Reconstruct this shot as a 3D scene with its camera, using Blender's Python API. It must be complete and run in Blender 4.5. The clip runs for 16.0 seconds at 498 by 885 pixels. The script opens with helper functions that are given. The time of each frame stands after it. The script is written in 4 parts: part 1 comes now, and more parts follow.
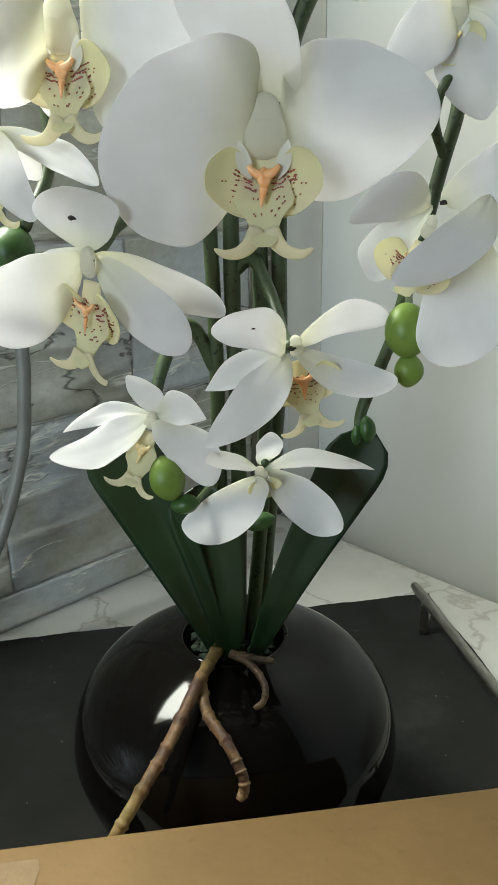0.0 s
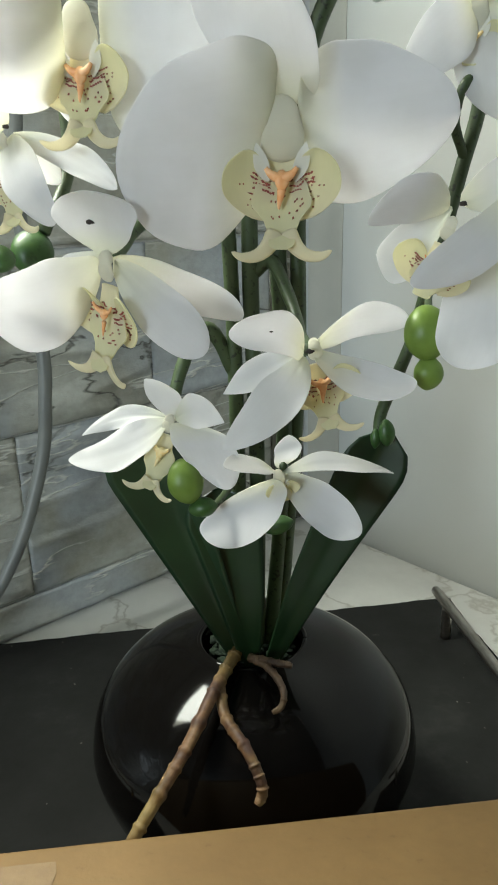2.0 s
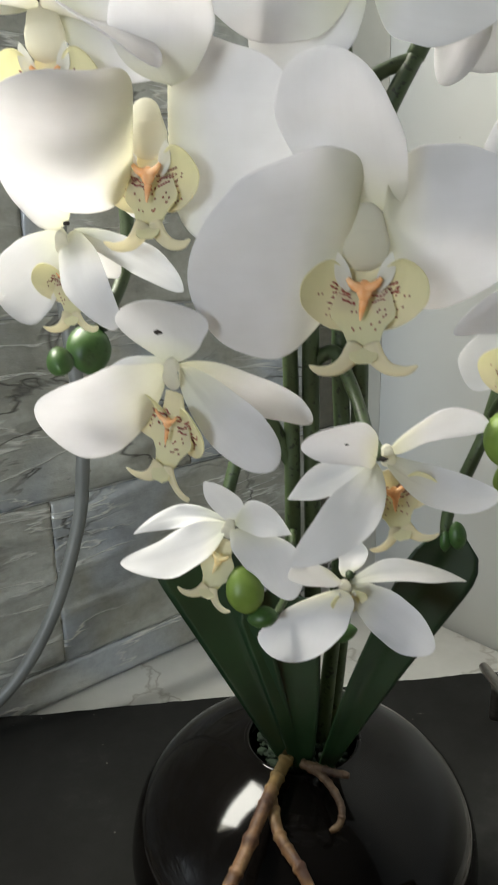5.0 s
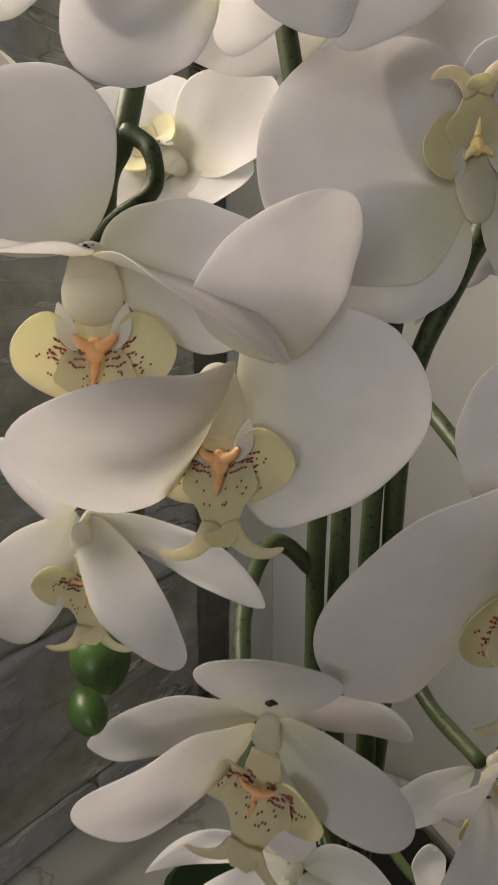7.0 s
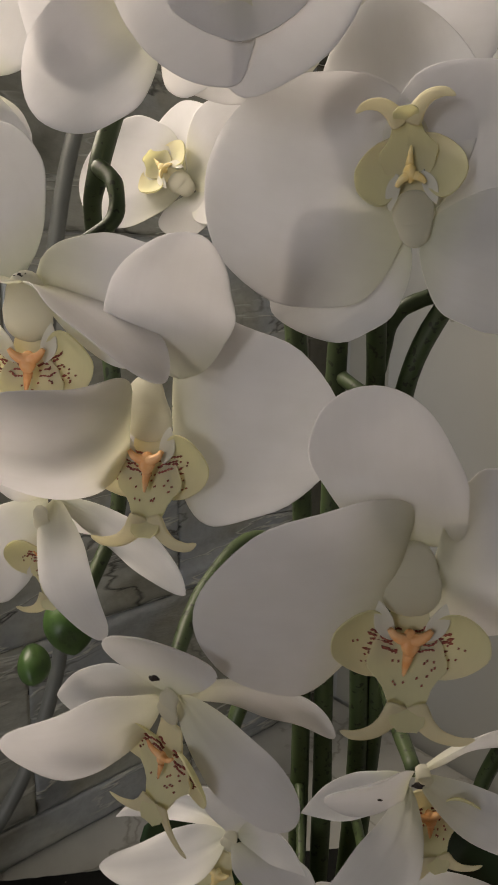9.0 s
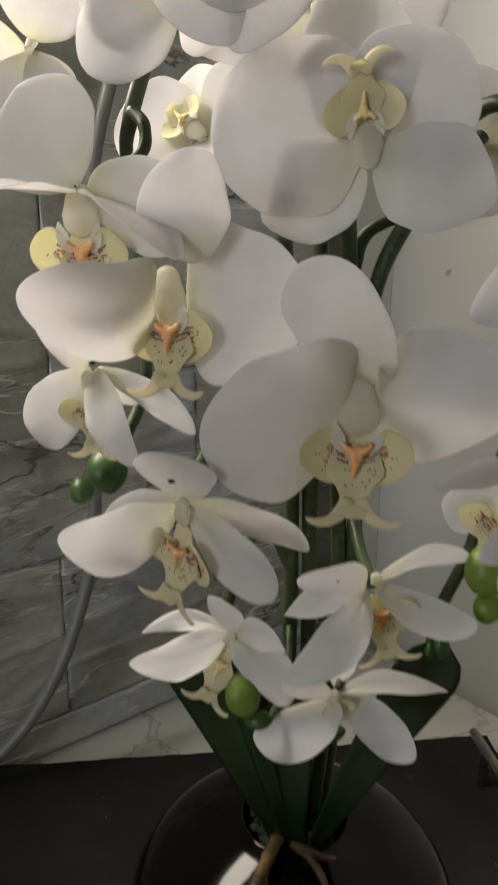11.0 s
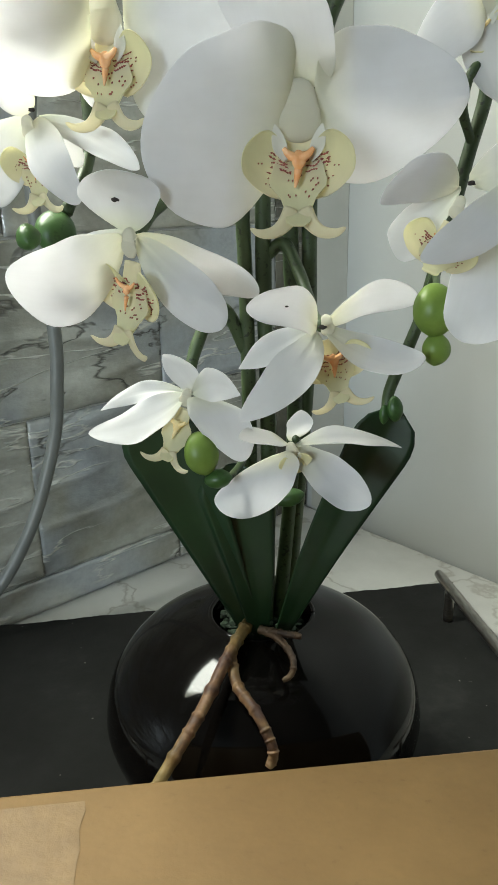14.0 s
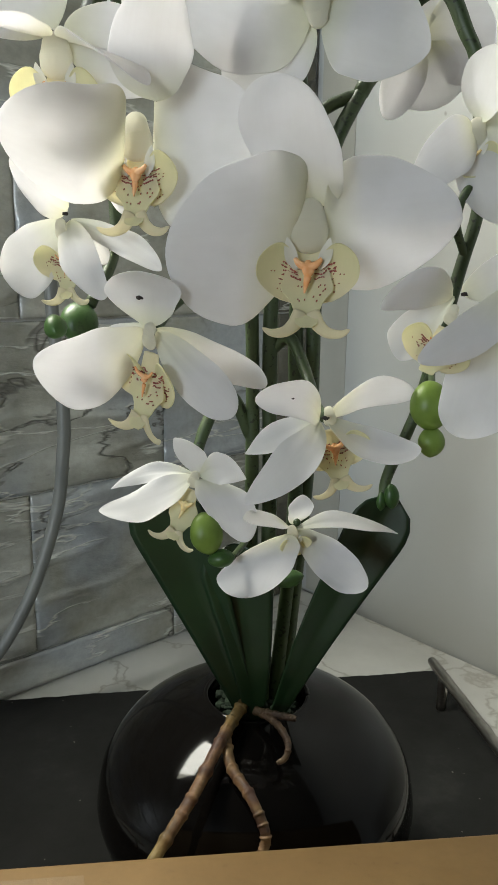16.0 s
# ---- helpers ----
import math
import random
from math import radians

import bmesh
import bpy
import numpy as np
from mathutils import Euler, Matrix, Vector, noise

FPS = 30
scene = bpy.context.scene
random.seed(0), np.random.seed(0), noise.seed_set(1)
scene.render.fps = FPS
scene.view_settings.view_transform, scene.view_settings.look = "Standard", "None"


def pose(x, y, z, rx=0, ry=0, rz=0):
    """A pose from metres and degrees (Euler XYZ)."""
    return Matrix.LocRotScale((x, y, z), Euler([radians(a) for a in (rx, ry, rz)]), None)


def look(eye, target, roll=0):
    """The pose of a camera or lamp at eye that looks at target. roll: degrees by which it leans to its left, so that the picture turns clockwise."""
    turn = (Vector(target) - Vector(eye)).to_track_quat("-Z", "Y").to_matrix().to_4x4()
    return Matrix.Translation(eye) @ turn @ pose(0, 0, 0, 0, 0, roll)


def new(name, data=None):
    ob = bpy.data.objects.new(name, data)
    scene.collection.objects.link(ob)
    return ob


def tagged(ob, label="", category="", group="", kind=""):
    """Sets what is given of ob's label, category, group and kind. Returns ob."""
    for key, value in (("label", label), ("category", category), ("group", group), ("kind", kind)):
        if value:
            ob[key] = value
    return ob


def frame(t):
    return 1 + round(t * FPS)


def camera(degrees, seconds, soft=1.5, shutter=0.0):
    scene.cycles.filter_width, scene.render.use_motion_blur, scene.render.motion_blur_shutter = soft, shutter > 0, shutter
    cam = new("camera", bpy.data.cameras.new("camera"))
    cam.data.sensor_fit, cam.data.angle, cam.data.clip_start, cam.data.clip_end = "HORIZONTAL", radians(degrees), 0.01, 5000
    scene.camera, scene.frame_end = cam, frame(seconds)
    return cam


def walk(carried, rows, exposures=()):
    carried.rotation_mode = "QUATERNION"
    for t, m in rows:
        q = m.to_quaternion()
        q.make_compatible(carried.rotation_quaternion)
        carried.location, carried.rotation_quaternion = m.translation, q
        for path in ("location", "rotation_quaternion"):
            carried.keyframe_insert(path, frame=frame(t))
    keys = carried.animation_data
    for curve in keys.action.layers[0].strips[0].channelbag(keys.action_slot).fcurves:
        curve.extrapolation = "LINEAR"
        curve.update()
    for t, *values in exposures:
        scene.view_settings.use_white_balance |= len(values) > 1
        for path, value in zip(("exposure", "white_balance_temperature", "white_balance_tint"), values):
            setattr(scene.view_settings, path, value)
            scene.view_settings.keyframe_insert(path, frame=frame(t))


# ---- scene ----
cam = camera(37.6, 16.0, 1.5, 0.5)
PATH = [
    (0, (0.021, 0.003, 0.348), (-0.12, 1.889, -0.301), -0.8),
    (0.5, (0.021, 0.004, 0.348), (-0.126, 1.888, -0.307), -0.9),
    (1, (0.022, 0.005, 0.347), (-0.155, 1.885, -0.312), -1.4),
    (1.5, (0.022, 0.005, 0.348), (-0.159, 1.883, -0.314), -1.3),
    (2, (0.022, 0.004, 0.348), (-0.176, 1.888, -0.294), -1.3),
    (2.5, (0.021, -0.001, 0.349), (-0.215, 1.897, -0.237), -1.3),
    (3, (0.019, 0.001, 0.35), (-0.245, 1.894, -0.239), -0.4),
    (3.2, (0.022, -0.001, 0.344), (-0.269, 1.903, -0.195), -1.0),
    (5.3, (-0.007, 0.032, 0.383), (-0.239, 1.937, -0.18), -1.3),
    (5.5, (-0.016, 0.037, 0.410), (-0.187, 1.928, -0.216), -1.0),
    (6, (-0.036, 0.066, 0.410), (0.010, 2.000, -0.096), 0.8),
    (6.5, (-0.058, 0.083, 0.417), (0.119, 2.014, -0.07), 0.3),
    (7, (-0.073, 0.099, 0.426), (0.192, 2.035, 0.0), -0.0),
    (7.5, (-0.073, 0.104, 0.428), (0.223, 2.035, -0.002), -0.2),
    (8, (-0.055, 0.098, 0.435), (0.067, 2.046, -0.004), 0.2),
    (8.2, (-0.046, 0.093, 0.436), (0.002, 2.04, -0.017), 0.2),
    (10.3, (0.021, 0.067, 0.425), (-0.423, 1.957, -0.054), 1.2),
    (10.5, (0.016, 0.059, 0.422), (-0.369, 1.959, -0.071), 0.7),
    (11, (0.007, 0.013, 0.414), (-0.267, 1.927, -0.096), 0.5),
    (11.5, (0.012, -0.008, 0.378), (-0.202, 1.895, -0.202), -0.1),
    (12, (0.017, 0.004, 0.35), (-0.186, 1.854, -0.382), -0.2),
    (12.5, (0.017, -0.006, 0.346), (-0.209, 1.849, -0.367), -0.4),
    (13, (0.019, -0.011, 0.345), (-0.16, 1.876, -0.294), -0.9),
    (13.5, (0.019, -0.009, 0.344), (-0.174, 1.87, -0.315), -1.3),
    (14, (0.018, -0.01, 0.343), (-0.182, 1.87, -0.308), -1.1),
    (14.5, (0.017, -0.01, 0.343), (-0.169, 1.869, -0.316), -0.7),
    (15, (0.017, -0.01, 0.343), (-0.171, 1.869, -0.316), -0.5),
    (15.5, (0.015, -0.021, 0.348), (-0.175, 1.906, -0.154), 0.7),
    (16, (0.015, -0.025, 0.349), (-0.174, 1.916, -0.094), 0.9),
]
EXPOSURES = [
    (0, 0.61, 6500, -2), (3.2, 0.61, 6500, -2), (5.3, 0.48, 6800, 8), (6, -0.68, 7700, 13), (8.2, -0.66, 7700, 14),
    (10.3, -0.80, 7750, 14), (11, -0.38, 7400, 11), (11.6, 0.36, 6650, 1), (12, 0.60, 6500, -2), (15, 0.60, 6500, -1), (16, 0.29, 6700, 3),
]
walk(cam, [(t, look(eye, target, roll)) for t, eye, target, roll in PATH], EXPOSURES)

# ---- light ----
world = bpy.data.worlds.new("sky")
scene.world = world
world.use_nodes = True
wn = world.node_tree.nodes
sky = wn.new("ShaderNodeTexSky")
sky.sky_type, sky.sun_disc = "NISHITA", False
sky.sun_elevation, sky.sun_rotation = radians(40), radians(-60)
world.node_tree.links.new(sky.outputs[0], wn["Background"].inputs[0])
wn["Background"].inputs[1].default_value = 0.08


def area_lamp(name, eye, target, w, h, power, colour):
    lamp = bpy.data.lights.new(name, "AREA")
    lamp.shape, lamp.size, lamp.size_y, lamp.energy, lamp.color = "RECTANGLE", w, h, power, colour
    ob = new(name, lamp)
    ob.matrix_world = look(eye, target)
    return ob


# ---- materials ----
def material(name, colour, rough=0.5, metal=0.0, spec=0.5):
    m = bpy.data.materials.new(name)
    m.use_nodes = True
    b = m.node_tree.nodes["Principled BSDF"]
    b.inputs["Base Color"].default_value = (*colour, 1)
    b.inputs["Roughness"].default_value, b.inputs["Metallic"].default_value = rough, metal
    b.inputs["Specular IOR Level"].default_value = spec
    return m, m.node_tree.nodes, m.node_tree.links, b


def noise_node(n, l, scale, detail=4.0, rough=0.55, coords="Object", distort=0.0, stretch=None, own=False):
    tc = n.new("ShaderNodeTexCoord")
    t = n.new("ShaderNodeTexNoise")
    t.inputs["Scale"].default_value, t.inputs["Detail"].default_value = scale, detail
    t.inputs["Roughness"].default_value, t.inputs["Distortion"].default_value = rough, distort
    if own:  # each piece takes another stretch of the pattern
        info = n.new("ShaderNodeObjectInfo")
        t.noise_dimensions = "4D"
        l.new(math_node(n, l, "MULTIPLY", info.outputs["Random"], 57.0), t.inputs["W"])
    if stretch:
        mp = n.new("ShaderNodeMapping")
        mp.inputs["Scale"].default_value = stretch
        l.new(tc.outputs[coords], mp.inputs[0])
        l.new(mp.outputs[0], t.inputs["Vector"])
    else:
        l.new(tc.outputs[coords], t.inputs["Vector"])
    return t.outputs["Fac"]


def ramp(n, l, fac, stops):
    r = n.new("ShaderNodeValToRGB")
    e = r.color_ramp.elements
    while len(e) < len(stops):
        e.new(0.5)
    for k, (p, c) in zip(e, stops):
        k.position, k.color = p, (*c, 1)
    l.new(fac, r.inputs[0])
    return r.outputs[0]


def bump(n, l, fac, b, strength, distance):
    k = n.new("ShaderNodeBump")
    k.inputs["Strength"].default_value, k.inputs["Distance"].default_value = strength, distance
    l.new(fac, k.inputs["Height"])
    l.new(k.outputs[0], b.inputs["Normal"])
    return k


def blend(n, l, fac, a, b, mode="MIX"):
    k = n.new("ShaderNodeMix")
    k.data_type, k.blend_type = "RGBA", mode
    if isinstance(fac, float):
        k.inputs[0].default_value = fac
    else:
        l.new(fac, k.inputs[0])
    for s, v in ((6, a), (7, b)):
        if isinstance(v, tuple):
            k.inputs[s].default_value = (*v, 1)
        else:
            l.new(v, k.inputs[s])
    return k.outputs[2]


def math_node(n, l, op, a, b):
    k = n.new("ShaderNodeMath")
    k.operation = op
    for s, v in ((0, a), (1, b)):
        if isinstance(v, (float, int)):
            k.inputs[s].default_value = v
        else:
            l.new(v, k.inputs[s])
    return k.outputs[0]


def thin(m, n, l, b, share, tint):
    """Lets light through a thin petal or leaf."""
    t = n.new("ShaderNodeBsdfTranslucent")
    mix = n.new("ShaderNodeMixShader")
    mix.inputs[0].default_value = share
    if isinstance(tint, tuple):
        t.inputs[0].default_value = (*tint, 1)
    else:
        l.new(tint, t.inputs[0])
    l.new(b.outputs[0], mix.inputs[1])
    l.new(t.outputs[0], mix.inputs[2])
    l.new(mix.outputs[0], n["Material Output"].inputs[0])


def petal_material(name, tip, heart, share, heart_end=0.45):
    m, n, l, b = material(name, tip, 0.55, 0, 0.22)
    uv = n.new("ShaderNodeUVMap")
    sep = n.new("ShaderNodeSeparateXYZ")
    l.new(uv.outputs[0], sep.inputs[0])
    along = ramp(n, l, sep.outputs[0], [(0.0, heart), (heart_end, tip)])
    # fine veins that run from the heart to the rim
    mp = n.new("ShaderNodeMapping")
    mp.inputs["Scale"].default_value = (1.2, 15, 1)
    l.new(uv.outputs[0], mp.inputs[0])
    v = n.new("ShaderNodeTexNoise")
    v.inputs["Scale"].default_value, v.inputs["Detail"].default_value = 1.0, 3.0
    l.new(mp.outputs[0], v.inputs["Vector"])
    veins = ramp(n, l, v.outputs["Fac"], [(0.3, (0.985, 0.982, 0.985)), (0.6, (1, 1, 1))])
    mottle = ramp(n, l, noise_node(n, l, 60, 3), [(0.35, (0.95, 0.95, 0.94)), (0.65, (1, 1, 1))])
    col = blend(n, l, 1.0, blend(n, l, 1.0, along, veins, "MULTIPLY"), mottle, "MULTIPLY")
    l.new(col, b.inputs["Base Color"])
    h = math_node(n, l, "ADD", v.outputs["Fac"], math_node(n, l, "MULTIPLY", noise_node(n, l, 220, 2), 0.35))
    bump(n, l, h, b, 0.06, 0.0005)
    thin(m, n, l, b, share, col)
    return m


M_PETAL = petal_material("petal_white", (0.86, 0.85, 0.86), (0.84, 0.83, 0.70), 0.60)
M_SEPAL = petal_material("sepal_white", (0.85, 0.84, 0.84), (0.82, 0.82, 0.70), 0.60, 0.35)
M_LIP = petal_material("lip_cream", (0.87, 0.84, 0.60), (0.88, 0.82, 0.62), 0.55, 0.6)
# white that stands in for light seen through the gaps beside the column
M_GAP_LIGHT = petal_material("gap_light_white", (0.90, 0.89, 0.84), (0.90, 0.89, 0.84), 0.5)
M_COLUMN = petal_material("column_cream", (0.86, 0.84, 0.75), (0.86, 0.84, 0.75), 0.66)

M_ORANGE, n, l, b = material("callus_orange", (0.85, 0.25, 0.04), 0.45)
c = ramp(n, l, noise_node(n, l, 300, 3), [(0.3, (0.84, 0.36, 0.13)), (0.7, (0.90, 0.54, 0.28))])
l.new(c, b.inputs["Base Color"])
M_CALLUS_PALE, n, l, b = material("callus_yellow", (0.85, 0.66, 0.30), 0.45)
l.new(ramp(n, l, noise_node(n, l, 300, 3), [(0.3, (0.84, 0.60, 0.22)), (0.7, (0.86, 0.74, 0.42))]), b.inputs["Base Color"])
M_MARK, n, l, b = material("marking_maroon", (0.20, 0.03, 0.025), 0.6)
c = ramp(n, l, noise_node(n, l, 400, 2), [(0.3, (0.20, 0.04, 0.03)), (0.7, (0.42, 0.13, 0.09))])
l.new(c, b.inputs["Base Color"])


def green_material(name, dark, light, rough, share, speckle=0.0, scale=35):
    m, n, l, b = material(name, light, rough, 0, 0.5)
    c = ramp(n, l, noise_node(n, l, scale, 5), [(0.3, dark), (0.7, light)])
    if speckle:
        s = ramp(n, l, noise_node(n, l, 420, 2, 0.5), [(0.60, (1, 1, 1)), (0.66, (0.25, 0.22, 0.18))])
        c = blend(n, l, speckle, c, s, "MULTIPLY")
    l.new(c, b.inputs["Base Color"])
    bump(n, l, noise_node(n, l, 160, 3), b, 0.2, 0.0006)
    if share:
        thin(m, n, l, b, share, c)
    return m


M_LEAF = green_material("leaf_dark_green", (0.006, 0.019, 0.007), (0.014, 0.040, 0.013), 0.36, 0.0, 0, 25)
M_STEM = green_material("stem_green", (0.026, 0.046, 0.014), (0.062, 0.090, 0.034), 0.5, 0.0, 0.9)
M_BUD = green_material("bud_green", (0.14, 0.22, 0.03), (0.25, 0.36, 0.08), 0.42, 0.3, 0, 60)
# for the dark buds, and with shade painted in for a plain green one
M_BUD_DARK_OR_SHADED = green_material("bud_dark_or_shaded", (0.025, 0.065, 0.014), (0.06, 0.13, 0.03), 0.40, 0.2, 0.25, 60)
M_MOSS = green_material("moss_green", (0.003, 0.008, 0.003), (0.009, 0.023, 0.008), 0.9, 0.0, 0, 200)

M_ROOT, n, l, b = material("root_brown", (0.3, 0.2, 0.1), 0.62)
c = ramp(n, l, noise_node(n, l, 70, 5), [(0.36, (0.06, 0.026, 0.014)), (0.5, (0.17, 0.09, 0.04)), (0.64, (0.28, 0.19, 0.095))])
c = blend(n, l, ramp(n, l, noise_node(n, l, 130, 1.5, 0.4, stretch=(0.25, 0.6, 1)), [(0.43, (0.85, 0.85, 0.85)), (0.52, (0, 0, 0))]), c, (0.045, 0.018, 0.010))
c = blend(n, l, ramp(n, l, noise_node(n, l, 18, 2), [(0.4, (0, 0, 0)), (0.6, (1, 1, 1))]), c, blend(n, l, 0.5, c, (0.24, 0.19, 0.035)))
l.new(c, b.inputs["Base Color"])
bump(n, l, noise_node(n, l, 260, 4), b, 0.6, 0.001)

M_ROOT_DARK, n, l, b = material("root_dark_brown", (0.12, 0.07, 0.04), 0.6)
l.new(ramp(n, l, noise_node(n, l, 90, 5), [(0.35, (0.030, 0.015, 0.009)), (0.52, (0.085, 0.050, 0.026)), (0.7, (0.16, 0.105, 0.055))]), b.inputs["Base Color"])
bump(n, l, noise_node(n, l, 260, 4), b, 0.6, 0.001)

M_VASE, n, l, b = material("black_glaze", (0.003, 0.0025, 0.0022), 0.07, 0, 0.16)
rr = n.new("ShaderNodeMapRange")
rr.inputs["To Min"].default_value, rr.inputs["To Max"].default_value = 0.05, 0.11
l.new(noise_node(n, l, 24, 5), rr.inputs["Value"])
l.new(rr.outputs[0], b.inputs["Roughness"])
bump(n, l, noise_node(n, l, 9, 2), b, 0.08, 0.004)

M_SLATE, n, l, b = material("slate", (0.02, 0.02, 0.02), 0.6, 0, 0.09)
c = ramp(n, l, noise_node(n, l, 14, 8, 0.65), [(0.3, (0.013, 0.0130, 0.0120)), (0.6, (0.021, 0.0213, 0.0200)), (0.8, (0.038, 0.038, 0.0355))])
c = blend(n, l, ramp(n, l, noise_node(n, l, 150, 2, 0.4), [(0.755, (0, 0, 0)), (0.775, (1, 1, 1))]), c, (0.16, 0.155, 0.14))
l.new(c, b.inputs["Base Color"])
bump(n, l, noise_node(n, l, 40, 8, 0.65), b, 0.3, 0.0015)

M_STEEL, n, l, b = material("brushed_steel", (0.62, 0.60, 0.57), 0.28, 1.0)
l.new(ramp(n, l, noise_node(n, l, 90, 3, stretch=(1, 1, 12)), [(0.3, (0.30, 0.28, 0.25)), (0.7, (0.50, 0.47, 0.43))]), b.inputs["Base Color"])

M_KRAFT, n, l, b = material("kraft_card", (0.40, 0.25, 0.11), 0.7, 0, 0.35)
c = ramp(n, l, noise_node(n, l, 22, 4), [(0.3, (0.143, 0.084, 0.0285)), (0.7, (0.190, 0.115, 0.042))])
fib = ramp(n, l, noise_node(n, l, 420, 4, 0.65, stretch=(0.7, 1, 1)), [(0.28, (0.86, 0.84, 0.82)), (0.36, (0.97, 0.97, 0.96)), (0.7, (1.04, 1.03, 1.02))])
l.new(blend(n, l, 1.0, c, fib, "MULTIPLY"), b.inputs["Base Color"])
bump(n, l, noise_node(n, l, 500, 4), b, 0.2, 0.0004)
M_TAPE, n, l, b = material("clear_tape", (0.3, 0.2, 0.1), 0.58, 0, 0.35)
l.new(ramp(n, l, noise_node(n, l, 160, 5, 0.6), [(0.3, (0.141, 0.083, 0.0290)), (0.7, (0.188, 0.115, 0.0435))]), b.inputs["Base Color"])
bump(n, l, noise_node(n, l, 240, 5, 0.7), b, 0.25, 0.001)

M_CABLE, n, l, b = material("grey_cable", (0.24, 0.25, 0.24), 0.45)
l.new(ramp(n, l, noise_node(n, l, 30, 3), [(0.3, (0.14, 0.145, 0.135)), (0.7, (0.19, 0.195, 0.18))]), b.inputs["Base Color"])

M_MARBLE, n, l, b = material("marble", (0.75, 0.74, 0.70), 0.28)
c = ramp(n, l, noise_node(n, l, 9, 6, 0.6), [(0.3, (0.50, 0.495, 0.465)), (0.65, (0.66, 0.655, 0.62))])
w = n.new("ShaderNodeTexVoronoi")
w.feature = "DISTANCE_TO_EDGE"
w.inputs["Scale"].default_value = 9
tc = n.new("ShaderNodeTexCoord")
mv = n.new("ShaderNodeVectorMath")
mv.operation = "ADD"
nz = n.new("ShaderNodeTexNoise")
nz.inputs["Scale"].default_value, nz.inputs["Detail"].default_value = 14, 6
sc = n.new("ShaderNodeVectorMath")
sc.operation = "SCALE"
sc.inputs["Scale"].default_value = 0.14
l.new(tc.outputs["Object"], nz.inputs["Vector"])
l.new(nz.outputs["Color"], sc.inputs[0])
l.new(tc.outputs["Object"], mv.inputs[0])
l.new(sc.outputs[0], mv.inputs[1])
l.new(mv.outputs[0], w.inputs["Vector"])
c = blend(n, l, ramp(n, l, w.outputs["Distance"], [(0.0, (1, 1, 1)), (0.03, (0, 0, 0))]), c, (0.40, 0.385, 0.345))
l.new(c, b.inputs["Base Color"])

M_PLASTER, n, l, b = material("painted_plaster", (0.70, 0.71, 0.68), 0.7)
c = ramp(n, l, noise_node(n, l, 3, 5), [(0.3, (0.45, 0.457, 0.437)), (0.7, (0.51, 0.518, 0.496))])
c = blend(n, l, ramp(n, l, noise_node(n, l, 42, 1, 0.3), [(0.775, (0, 0, 0)), (0.785, (1, 1, 1))]), c, (0.30, 0.29, 0.27))
l.new(c, b.inputs["Base Color"])
bump(n, l, noise_node(n, l, 120, 4), b, 0.15, 0.001)

